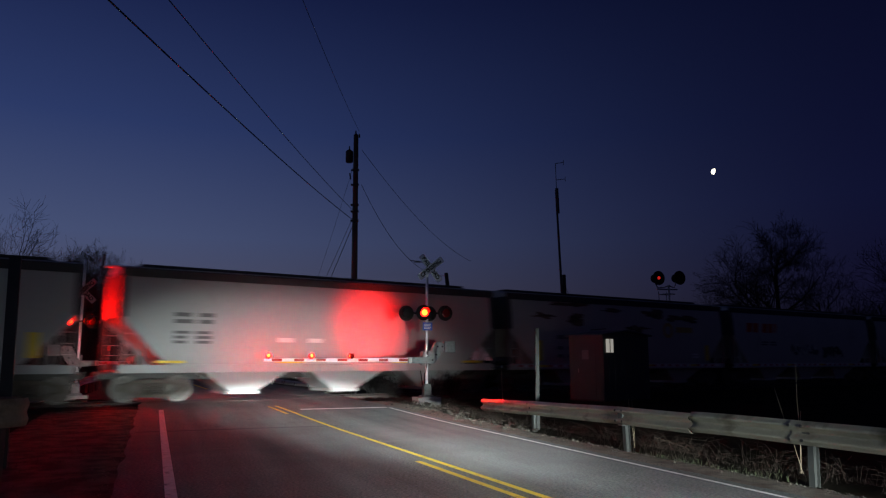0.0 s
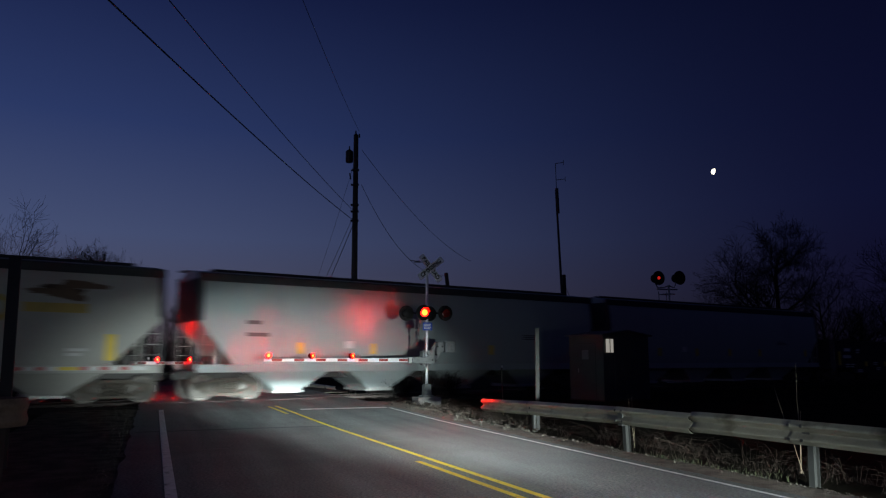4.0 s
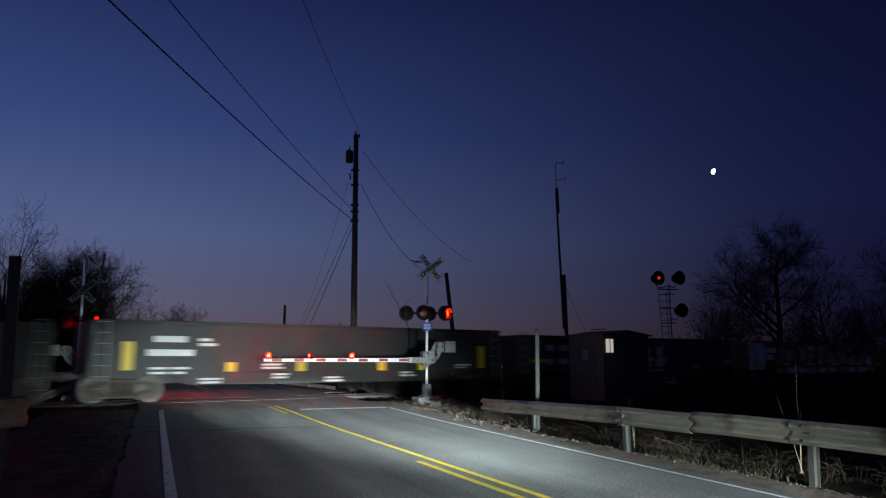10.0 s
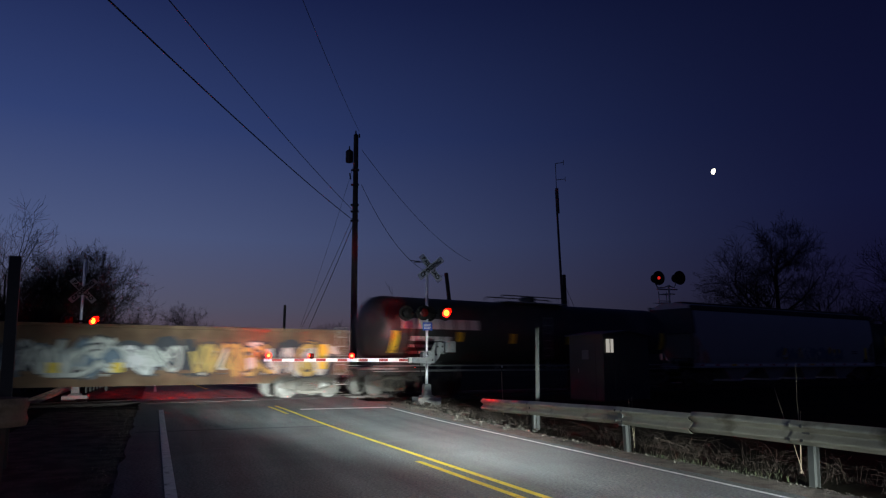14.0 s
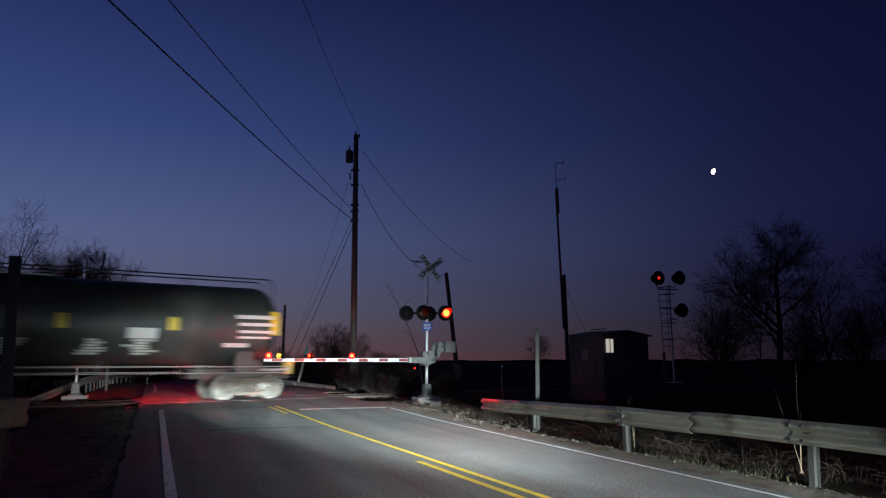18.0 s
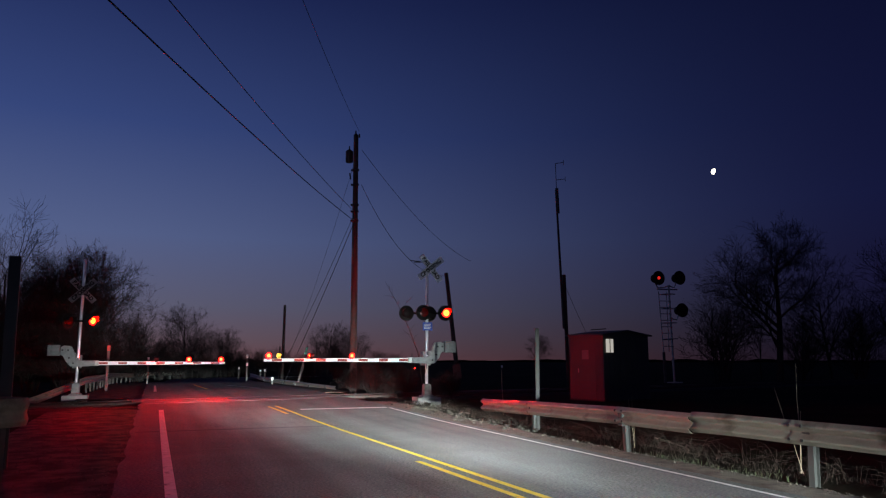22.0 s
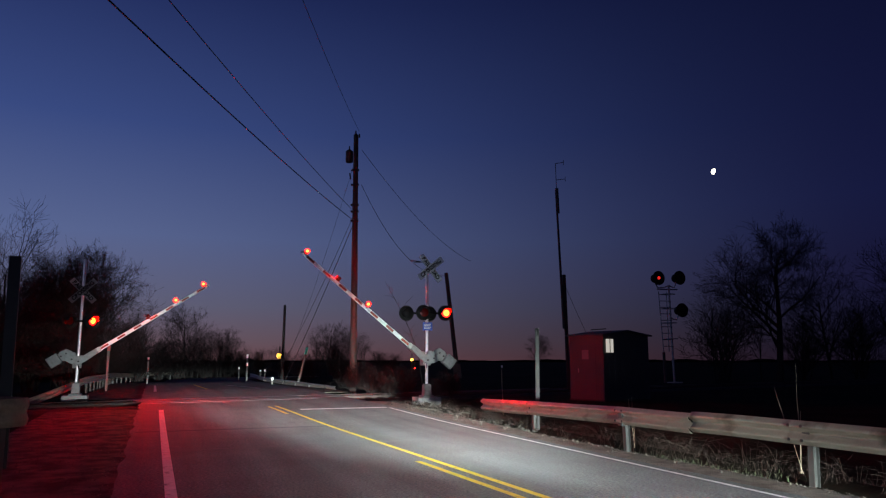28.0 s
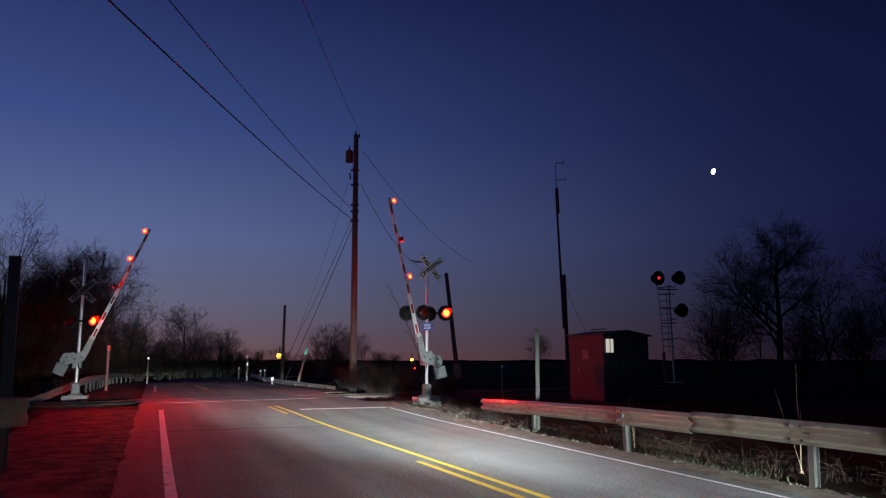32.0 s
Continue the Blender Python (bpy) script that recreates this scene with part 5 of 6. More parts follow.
def guardrail(label, spans, posts):
    """spans: lists of (u, v, z); posts: (u, v, top, lean)."""
    g = thing("guardrail", label, "guardrail")
    for sp in spans:
        part("rail_panel", beam(sp), RAIL_PAINT, g, "weathered steel W-beam panel", smooth=True)
    for u, v, top, lean in posts:
        p = uv(u, v, ground_z(*uv(u, v)[:2]) - 0.2)
        h = top - p.z
        s = Shape()
        for x0, x1, y0, y1 in ((-0.045, 0.045, -0.05, -0.042), (-0.004, 0.004, -0.042, 0.042), (-0.045, 0.045, 0.042, 0.05)):
            s.box(y0, y1, x0, x1, 0, h)
        o = part("guardrail_post", s, POST_STEEL, g, "galvanised I-section post")
        o.matrix_world = pose(p.x, p.y, p.z, 0, lean, 21.5)
        part("blockout", Shape().box(-0.12, -0.04, -0.06, 0.06, h - 0.28, h - 0.02), POST_STEEL, o)
    return g


near_rail = guardrail("long weathered steel guardrail with a dented joint beside the road", [
    [(8.2, -6, 0.58), (8.0, 2, 0.58), (7.86, 7.4, 0.575)],
    [(7.88, 7.2, 0.572), (7.835, 8.4, 0.575), (7.79, 9.1, 0.57), (7.82, 9.28, 0.56)],
    [(7.74, 9.2, 0.545), (7.755, 9.6, 0.54), (7.80, 11.2, 0.53)],
    [(7.82, 11.05, 0.53), (7.9, 13.0, 0.48), (7.995, 14.9, 0.44)],
    [(8.015, 14.7, 0.44), (8.06, 16.0, 0.40), (8.12, 17.4, 0.36), (8.2, 17.9, 0.35)],
], [(7.95, -4.2, 0.7, 0), (7.95, -0.4, 0.7, 0), (7.95, 3.4, 0.7, 0), (7.95, 7.2, 0.7, 2), (7.9, 11.1, 0.64, -2), (8.1, 14.9, 0.56, 1)])
for v, u, z in ((7.3, 7.81, 0.575), (11.1, 7.745, 0.53), (14.8, 7.95, 0.44)):
    for dv in (-0.1, 0.1):
        for dz in (-0.09, 0.09):
            part("bolt", Shape().tube([uv(u + 0.02, v + dv, z + dz), uv(u - 0.035, v + dv, z + dz)], 0.02, 8), IRON, near_rail)

# guardrails beyond the crossing
far_posts = [(-2.9 + 0.012 * k, 38 + 2.2 * k, road_z(38 + 2.2 * k) + 0.72, 0) for k in range(24)]
guardrail("weathered guardrail on many posts beyond the crossing", [[(-4.3, 31.5, -0.05), (-3.6, 33.5, 0.25)] + [(-2.8 + 0.02 * k, 36 + 3.0 * k, road_z(36 + 3.0 * k) + 0.56) for k in range(19)]], far_posts)
guardrail("weathered guardrail beyond the crossing on the other side of the road", [[(8.7 - 0.04 * k, 37 + 1.0 * k, 0.04 + 0.002 * k) for k in range(37)]], [(8.75 - 0.04 * (2 + 3.8 * k), 39 + 3.8 * k, 0.2, 0) for k in range(8)])


def near_left_end():
    """The bent end of the guardrail at the roadside near the camera, and its posts."""
    g = thing("guardrail", "curled end of a weathered steel guardrail on a steel post", "guardrail")
    # a flared end: the W-beam curls away in a half circle
    rings = []
    c = Vector((-5.85, 9.55, 0))
    pts = [Vector((-9.2, 9.1, 0)), Vector((-7.4, 9.1, 0)), Vector((-6.1, 9.13, 0))]
    for k in range(9):
        t = -math.pi / 2 + math.pi * k / 8
        pts.append(c + Vector((0.42 * math.cos(t), 0.42 * math.sin(t), 0)))
    pts += [Vector((-6.5, 9.97, 0))]
    for i, p in enumerate(pts):
        t = (pts[min(i + 1, len(pts) - 1)] - pts[max(i - 1, 0)]).normalized()
        nrm = Vector((t.y, -t.x, 0))
        rings.append([p + nrm * (d * 0.3) + Vector((0, 0, 0.84 + h * 1.15)) for d, h in WBEAM] + [p + nrm * (d * 0.3 - 0.006) + Vector((0, 0, 0.84 + h * 1.15)) for d, h in reversed(WBEAM)])
    part("rail_panel", Shape().loft(rings), RAIL_BROWN, g, "curled W-beam end", smooth=True)
    part("guardrail_post", Shape().box(-5.66, -5.54, 9.3, 9.42, -0.5, 0.98), POST_STEEL, g, "galvanised post", bevel=0.01)
    part("guardrail_post", Shape().box(-7.9, -7.78, 9.3, 9.44, -0.5, 0.98), POST_STEEL, g, "galvanised post", bevel=0.01)


near_left_end()


def u_post(name, x, y, z0, z1, lean_x, width, m, label, category, top=None, top_label=""):
    """A thin channel-section post."""
    g = thing(name, label, category, pose(x, y, z0, 0, lean_x, 12))
    w, h = width, z1 - z0
    chan = [(-w / 2, -0.004), (w / 2, -0.004), (w / 2, 0.03), (w / 2 - 0.008, 0.03), (w / 2 - 0.008, 0.004), (0.008 - w / 2, 0.004), (0.008 - w / 2, 0.03), (-w / 2, 0.03)]
    s = Shape().loft([[Vector((cx, cy, z)) for cx, cy in chan] for z in (-0.3, h)])
    part("post", s, m, g)
    if top:
        part("reflector", Shape().box(-w * 0.75, w * 0.75, -0.014, -0.006, h - top[0], h - top[1]), top[2], g, top_label, bevel=0.002)
    return g


u_post("sign_post", -6.27, 10.6, -0.2, 3.03, -1.0, 0.16, DARK_POST, "tall dark steel channel post", "post")
u_post("marker_post", 2.19, 17.1, -0.1, 2.25, 0.6, 0.09, POST_STEEL, "tall bare galvanised channel post behind the guardrail", "post")


# ================= poles and wires =================
def pole(label, x, y, z0, z1, lean, r0=0.16, r1=0.11, m=WOOD, name="utility_pole"):
    g = thing(name, label, "pole", pose(x, y, z0, 0, lean, 0))
    part("shaft", Shape().tube([(0, 0, -0.6), (0, 0, (z1 - z0) * 0.5), (0, 0, z1 - z0)], [r0, (r0 + r1) / 2, r1], 14), m, g, smooth=True)
    return g


POLE = (-4.51, 37.67)
up = pole("tall weathered wooden utility pole with a transformer", POLE[0] - 0.1, POLE[1], 0.0, 13.55, -0.35, 0.19, 0.13, POLE_WOOD)
part("transformer", Shape().tube([(-0.34, -0.05, 12.0), (-0.34, -0.05, 12.05), (-0.34, -0.05, 12.6), (-0.34, -0.05, 12.68)], [0.17, 0.2, 0.2, 0.12], 16), IRON, up, "grey can transformer", smooth=True)
part("bushing", Shape().tube([(-0.34, -0.05, 12.66), (-0.34, -0.05, 12.9)], [0.05, 0.03], 8), IRON, up)
part("insulator", Shape().tube([(0.0, -0.1, 13.55), (0.0, -0.1, 13.75)], [0.05, 0.03], 8), IRON, up)
part("insulator", Shape().tube([(0.18, 0, 13.4), (0.18, 0, 13.6)], [0.05, 0.03], 8), IRON, up)
for z in (8.75, 9.25, 9.6, 10.7, 11.5):
    part("wire_bracket", Shape().box(-0.22, 0.2, -0.2, -0.1, z, z + 0.1), IRON, up)
part("cutout", Shape().tube([(-0.3, -0.1, 11.4), (-0.24, -0.16, 11.05)], 0.04, 8), IRON, up)


def ray_at(px, py, depth):
    """A place at that depth in front of the eye, seen at a share of the picture."""
    f = 1280.0
    p = radians(PITCH)
    d = Vector((0, math.cos(p), math.sin(p))) + Vector(((px - 784) / f, 0, 0)) + Vector((0, -math.sin(p), math.cos(p))) * ((441 - py) / f)
    return Vector(EYE) + d * (depth / d.y)


def wire(label, a, b, sag, r, name="overhead_wire"):
    n = 24
    pts = [a.lerp(b, i / n) - Vector((0, 0, sag * 4 * (i / n) * (1 - i / n))) for i in range(n + 1)]
    return solid(name, Shape().tube(pts, r, 5), CABLE, label, "wire")


P0 = Vector((POLE[0], POLE[1], 0))
wire("thick black overhead cable to the utility pole", P0 + Vector((-0.2, -0.2, 8.8)), Vector((-5.8, -4.0, 6.9)), 0.35, 0.017)
wire("thin black overhead wire to the utility pole", P0 + Vector((-0.2, -0.2, 9.3)), Vector((-5.1, -4.0, 7.6)), 0.35, 0.012)
wire("thin overhead wire to the pole top", P0 + Vector((0.0, -0.1, 13.7)), Vector((-2.7, -4.0, 8.6)), 0.5, 0.009)
wire("thin guy wire of the utility pole", P0 + Vector((-0.2, 0, 8.75)), Vector((-10.1, 46.0, -0.2)), 0.15, 0.018)
wire("thin wire from the utility pole down the road", P0 + Vector((-0.2, 0, 9.2)), Vector((-11.7, 52.0, 0.6)), 0.3, 0.012)
wire("thin wire from the utility pole", P0 + Vector((-0.25, 0, 12.0)), Vector((-11.5, 54.0, 1.5)), 0.5, 0.008)
wire("slack service wire to the leaning pole", P0 + Vector((0.15, 0, 10.8)), Vector((0.15, 42.0, 6.4)), 1.3, 0.014)
wire("thin wire beyond the utility pole", P0 + Vector((0.15, 0, 12.7)), Vector((2.4, 62.0, 10.0)), 0.8, 0.014)

lp = pole("leaning dark wooden pole with a small box", 0.92, 42.0, -0.1, 6.6, -6.3, 0.14, 0.11)
part("meter_box", Shape().box(-0.22, 0.22, -0.35, -0.12, 0.6, 1.4), POST_STEEL, lp, "grey meter box", bevel=0.02)
part("conduit", Shape().tube([(0, -0.17, 1.4), (0, -0.16, 4.5)], 0.03, 8), IRON, lp)
ap = pole("slim dark radio mast beside a wooden stub pole", 7.1, 41.5, -0.2, 6.4, -1.0, 0.12, 0.1, name="antenna_pole")
part("antenna_mast", Shape().tube([(-0.15, -0.1, 3.5), (-0.28, -0.1, 11.6)], [0.08, 0.06], 10), IRON, ap)
part("antenna_sleeve", Shape().tube([(-0.2, -0.1, 10.2), (-0.22, -0.1, 11.7)], 0.09, 8), IRON, ap)
part("antenna_element", Shape().tube([(-0.24, -0.1, 11.6), (-0.24, -0.1, 13.2)], 0.02, 6).tube([(-0.24, -0.1, 13.2), (0.24, -0.1, 13.25)], 0.02, 6).tube([(-0.24, -0.1, 12.2), (0.3, -0.1, 12.25)], 0.02, 6).tube([(0.24, -0.1, 13.1), (0.24, -0.1, 13.4)], 0.015, 6).tube([(0.3, -0.1, 12.1), (0.3, -0.1, 12.4)], 0.015, 6), IRON, ap)
wire("thin guy wire of the radio mast", Vector((6.85, 41.4, 6.2)), Vector((8.6, 42.5, 2.6)), 0.1, 0.012)
pole("distant dark wooden pole", -13.6, 62.0, -0.5, 6.2, 0.5, 0.14, 0.11)


# ================= equipment shed and track signal =================
def shed():
    k = Vector((5.97, 27.2, 0.0))
    g = thing("equipment_shed", "small grey metal equipment shed with a low gable roof", "shed", pose(k.x, k.y, -0.05, 0, 0, math.degrees(TRACK_A)))
    w, d, h = 2.5, 1.8, 2.5
    # footing in the dark stone colour, darker than the other concrete
    part("foundation", Shape().box(-0.03, w + 0.03, -0.03, d + 0.03, -0.4, 0.1), STONE, g, "dark concrete footing")
    part("wall", Shape().prism([(0, 0.1), (w, 0.1), (w, h), (w / 2, h + 0.16), (0, h)], 0.0, 0.06), SHED_WALL, g, "ribbed metal wall")
    part("wall", Shape().prism([(0, 0.1), (w, 0.1), (w, h), (w / 2, h + 0.16), (0, h)], d - 0.06, d), SHED_WALL, g)
    part("wall", Shape().box(0.0, 0.06, 0.062, d - 0.062, 0.1, h), SHED_WALL, g, "metal wall with a door")
    part("wall", Shape().box(w - 0.06, w, 0.062, d - 0.062, 0.1, h), SHED_WALL, g)
    dr = part("door", Shape().box(-0.014, -0.003, 0.4, 1.35, 0.15, 2.2), SHED_WALL, g, "plain metal door", bevel=0.008)
    part("handle", Shape().tube([(-0.07, 1.25, 1.1), (-0.07, 1.25, 1.25)], 0.015, 8), GALV, dr)
    part("notice", Shape().box(-0.02, -0.015, 0.75, 1.1, 1.6, 1.95), SIGN_GREY, dr, "small pale notice")
    for x in [0.3 * i for i in range(1, 8)]:
        part("wall_rib", Shape().box(x - 0.02, x + 0.02, -0.02, -0.001, 0.15, h - 0.05), SHED_WALL, g)
    for a, b, z0, z1 in ((-0.12, w / 2, h - 0.02, h + 0.16), (w / 2, w + 0.12, h + 0.16, h - 0.02)):
        part("roof_panel", Shape().loft([[Vector((a, y, z0)), Vector((b, y, z1)), Vector((b, y, z1 + 0.05)), Vector((a, y, z0 + 0.05))] for y in (-0.12, d + 0.12)]), SHED_ROOF, g)
    wn = part("window", Shape().box(0.12, 0.5, -0.05, -0.022, 1.85, 2.35), LIT_PANE, g, "small lit two-leaf window", bevel=0.01)
    part("panel_divider", Shape().box(0.29, 0.33, -0.058, -0.05, 1.85, 2.35), GALV, wn)
    part("antenna_bar", Shape().tube([(-0.1, 0.5, h + 0.2), (0.7, 0.5, h + 0.26)], 0.02, 6), IRON, g)


shed()


def track_signal():
    g = thing("track_signal", "tall lattice railway signal mast with round black heads", "railway signal", pose(16.16, 51.3, -0.1, 0, -1.0, 20))
    for x in (-0.75, 0.0):
        part("mast_leg", Shape().tube([(x, 0, 0), (x, 0, 2.2 if x < 0 else 6.9)], 0.07 if x == 0 else 0.1, 10), GALV if x == 0 else IRON, g)
    for x in (-1.1, -0.45):
        part("ladder_rail", Shape().tube([(x * 0.7 - 0.2, -0.3, 2.2), (x - 0.05, -0.35, 6.4)], 0.035, 6), GALV, g)
    for i in range(9):
        z = 2.6 + i * 0.45
        part("ladder_rung", Shape().tube([(-0.98 - 0.02 * i, -0.33, z), (-0.05, -0.2, z)], 0.03, 6), GALV, g)
    for z in (3.1, 4.2, 5.2, 6.2):
        part("cage_hoop", Shape().tube([(-0.55 + 0.55 * math.cos(t), -0.55 + 0.4 * math.sin(t), z) for t in [2 * math.pi * k / 12 for k in range(13)]], 0.028, 5), GALV, g)
    for x, z, lit in ((-1.12, 7.35, True), (0.65, 7.4, False), (0.7, 5.1, False)):
        h = part("signal_head", Shape().tube([(x, -0.45, z), (x, -0.42, z)], 0.5, 26), BLACK, g, "round black signal head", smooth=True)
        part("housing", Shape().tube([(x, -0.42, z), (x, 0.1, z), (x, 0.2, z)], [0.3, 0.3, 0.15], 16), BLACK, h)
        part("lens", Shape().tube([(x, -0.47, z), (x, -0.455, z)], 0.12 if lit else 0.13, 12), SIGNAL_LIT if lit else BLACK, h)
        part("conduit", Shape().tube([(x, 0.0, z - 0.3), (x * 0.8, 0.05, z - 0.65), (x * 0.3, 0.0, z - 0.6), (0, 0, z - 0.5)], 0.045, 6), GALV, g)
    part("head_bracket", Shape().box(-1.0, 0.7, -0.06, 0.06, 6.55, 6.65), GALV, g)
    part("signal_base", Shape().box(-0.4, 0.4, -0.4, 0.4, -0.3, 0.12), CONCRETE, g)


track_signal()


# ================= delineators and far lights =================
def delineator(label, px, py0, py1, depth, m, cap_m, w=0.09, cap=(0.0, 0.3), lean=0.0):
    a = ray_at(px, py0, depth)
    b = ray_at(px, py1, depth)
    g = thing("delineator", label, "road marker post", pose(a.x, a.y, b.z, 0, lean, 21.5))
    h = a.z - b.z
    part("post", Shape().box(-w / 2, w / 2, -0.008, 0.008, -0.4, h), m, g, bevel=0.003)
    part("reflector", Shape().box(-w / 2 - 0.01, w / 2 + 0.01, -0.02, -0.0085, h - cap[1], h - cap[0]), cap_m, g, bevel=0.002)
    return g


delineator("tall reddish marker post beyond the crossing", 193, 612, 677, 36, POST_STEEL, RED_SHEET, 0.12, (0.0, 0.25))
delineator("grey marker post behind the guardrail", 263, 633, 668, 47, POST_STEEL, FAR_WHITE, 0.1, (0.0, 0.12))
delineator("leaning post with a green reflector", 530, 612, 676, 46, POST_STEEL, GREEN_SHEET, 0.13, (0.05, 0.5), 13)
dp = delineator("dark post with two white reflectors", 438, 628, 668, 62, POST_STEEL, FAR_WHITE, 0.14, (0.0, 0.28))
part("reflector", Shape().box(-0.08, 0.08, -0.02, -0.0085, 0.95, 1.2), FAR_WHITE, dp, bevel=0.002)
delineator("small post with a white reflector", 423, 650, 668, 75, IRON, FAR_WHITE, 0.12, (0.0, 0.2))
delineator("thin stake with a white tip beside the track", 888, 647, 698, 33, IRON, FAR_WHITE, 0.05, (0.0, 0.1))
delineator("small post with a white reflector beyond the bend", 461, 655, 672, 80, IRON, FAR_WHITE, 0.16, (0.0, 0.2))
delineator("small post with a white reflector beyond the bend", 469, 654, 672, 78, IRON, FAR_WHITE, 0.18, (0.0, 0.24))
delineator("small white reflector on the guardrail", 482, 668, 682, 48, POST_STEEL, FAR_WHITE, 0.12, (0.0, 0.2))


def far_lamp(label, px, py, depth, r, m, pole_h=True):
    p = ray_at(px, py, depth)
    g = thing("street_lamp", label, "street lamp", pose(p.x, p.y, 0, 0, 0, 0))
    part("lamp_globe", Shape().tube([(0, 0, p.z - r), (0, 0, p.z - r * 0.5), (0, 0, p.z + r * 0.5), (0, 0, p.z + r)], [r * 0.5, r, r, r * 0.5], 12), m, g)
    part("shaft", Shape().tube([(0, 0.3, -1.5), (0, 0.3, p.z + 1.2), (0, 0.1, p.z + r + 0.2)], 0.09, 8), WOOD, g)


far_lamp("distant lit yellow street lamp on a pole", 494, 630, 95, 0.3, WINDOW_LIT)
far_lamp("distant small yellow lamp", 729, 637, 140, 0.25, WINDOW_LIT)
far_lamp("distant small red lamp", 734, 652, 140, 0.16, FAR_RED)


def moon():
    p = ray_at(1264, 304, 2000)
    d = (p - Vector(EYE)).normalized()
    r = 8.5
    s = Shape()
    side = d.cross(Vector((0, 0, 1))).normalized()
    upv = side.cross(d)
    n = 32
    # gibbous outline: a half circle closed by a shallower half ellipse
    pts = []
    for k in range(n):
        t = 2 * math.pi * k / n
        x, y = math.cos(t), math.sin(t)
        pts.append((x * (0.35 if x > 0 else 1.0), y))
    tilt = radians(-14)
    ring = [p + side * (r * (a * math.cos(tilt) - b * math.sin(tilt))) + upv * (r * (a * math.sin(tilt) + b * math.cos(tilt))) for a, b in pts]
    s.loft([ring, [q + d * 3 for q in ring]])
    solid("moon", s, MOON, "bright gibbous moon low in the dusk sky", "moon")


moon()


# ================= trees =================
def tree_mesh(name, seed, height, spread, trunk_r, levels=5, clear=0.22, stems=1):
    rng = random.Random(seed)
    stem, twig = Shape(), Shape()

    def grow(p, d, length, r, level):
        n = 4 if level < 2 else 3
        pts, rad = [p], [r]
        q, dd = p.copy(), d.copy()
        for i in range(n):
            dd = (dd + Vector((rng.uniform(-1, 1), rng.uniform(-1, 1), rng.uniform(-0.5, 0.9) * (0.8 if level else 0.2))) * (0.22 if level else 0.08)).normalized()
            q = q + dd * length / n
            pts.append(q.copy())
            rad.append(max(0.008, r * (1 - 0.62 * (i + 1) / n)))
        (stem if level == 0 or (stems > 1 and level == 1) else twig).tube(pts, rad, 7 if level == 0 else (5 if level == 1 else 3), caps=False)
        if level >= levels:
            return
        kids = {0: 11, 1: 7, 2: 6, 3: 5}.get(level, 4)
        for k in range(kids):
            f = (clear + (1 - clear) * (k + rng.random()) / kids) if level == 0 else 0.2 + 0.8 * (k + rng.random()) / kids
            i = min(n - 1, int(f * n))
            base = pts[i].lerp(pts[i + 1], f * n - i)
            axis = (pts[i + 1] - pts[i]).normalized()
            az = rng.uniform(0, 6.283)
            o = axis.orthogonal().normalized()
            o2 = axis.cross(o)
            out = o * math.cos(az) + o2 * math.sin(az)
            ang = radians(rng.uniform(28, 62)) * (spread if level == 0 else 1)
            nd = (axis * math.cos(ang) + out * math.sin(ang) + Vector((0, 0, 0.12))).normalized()
            ln = length * (0.62 * (1.1 - 0.55 * f) if level == 0 else rng.uniform(0.42, 0.66))
            grow(base, nd, ln, max(0.01, rad[i] * rng.uniform(0.4, 0.6)), level + 1)

    for k in range(stems):
        a = rng.uniform(0, 6.28)
        tilt = 0.05 if stems == 1 else rng.uniform(0.1, 0.5)
        grow(Vector((0.25 * (k % 3), 0.2 * (k // 3), -0.3)), Vector((tilt * math.cos(a), tilt * math.sin(a), 1)).normalized(), height * (1 if k == 0 else rng.uniform(0.6, 0.95)), trunk_r, 0 if stems == 1 else 1)
    out = []
    for nm, s in (("trunk", stem), ("crown", twig)):
        me = bpy.data.meshes.new(nm)
        me.from_pydata(s.v, [], s.f)
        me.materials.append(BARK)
        out.append(me)
    return out


TREES = {}


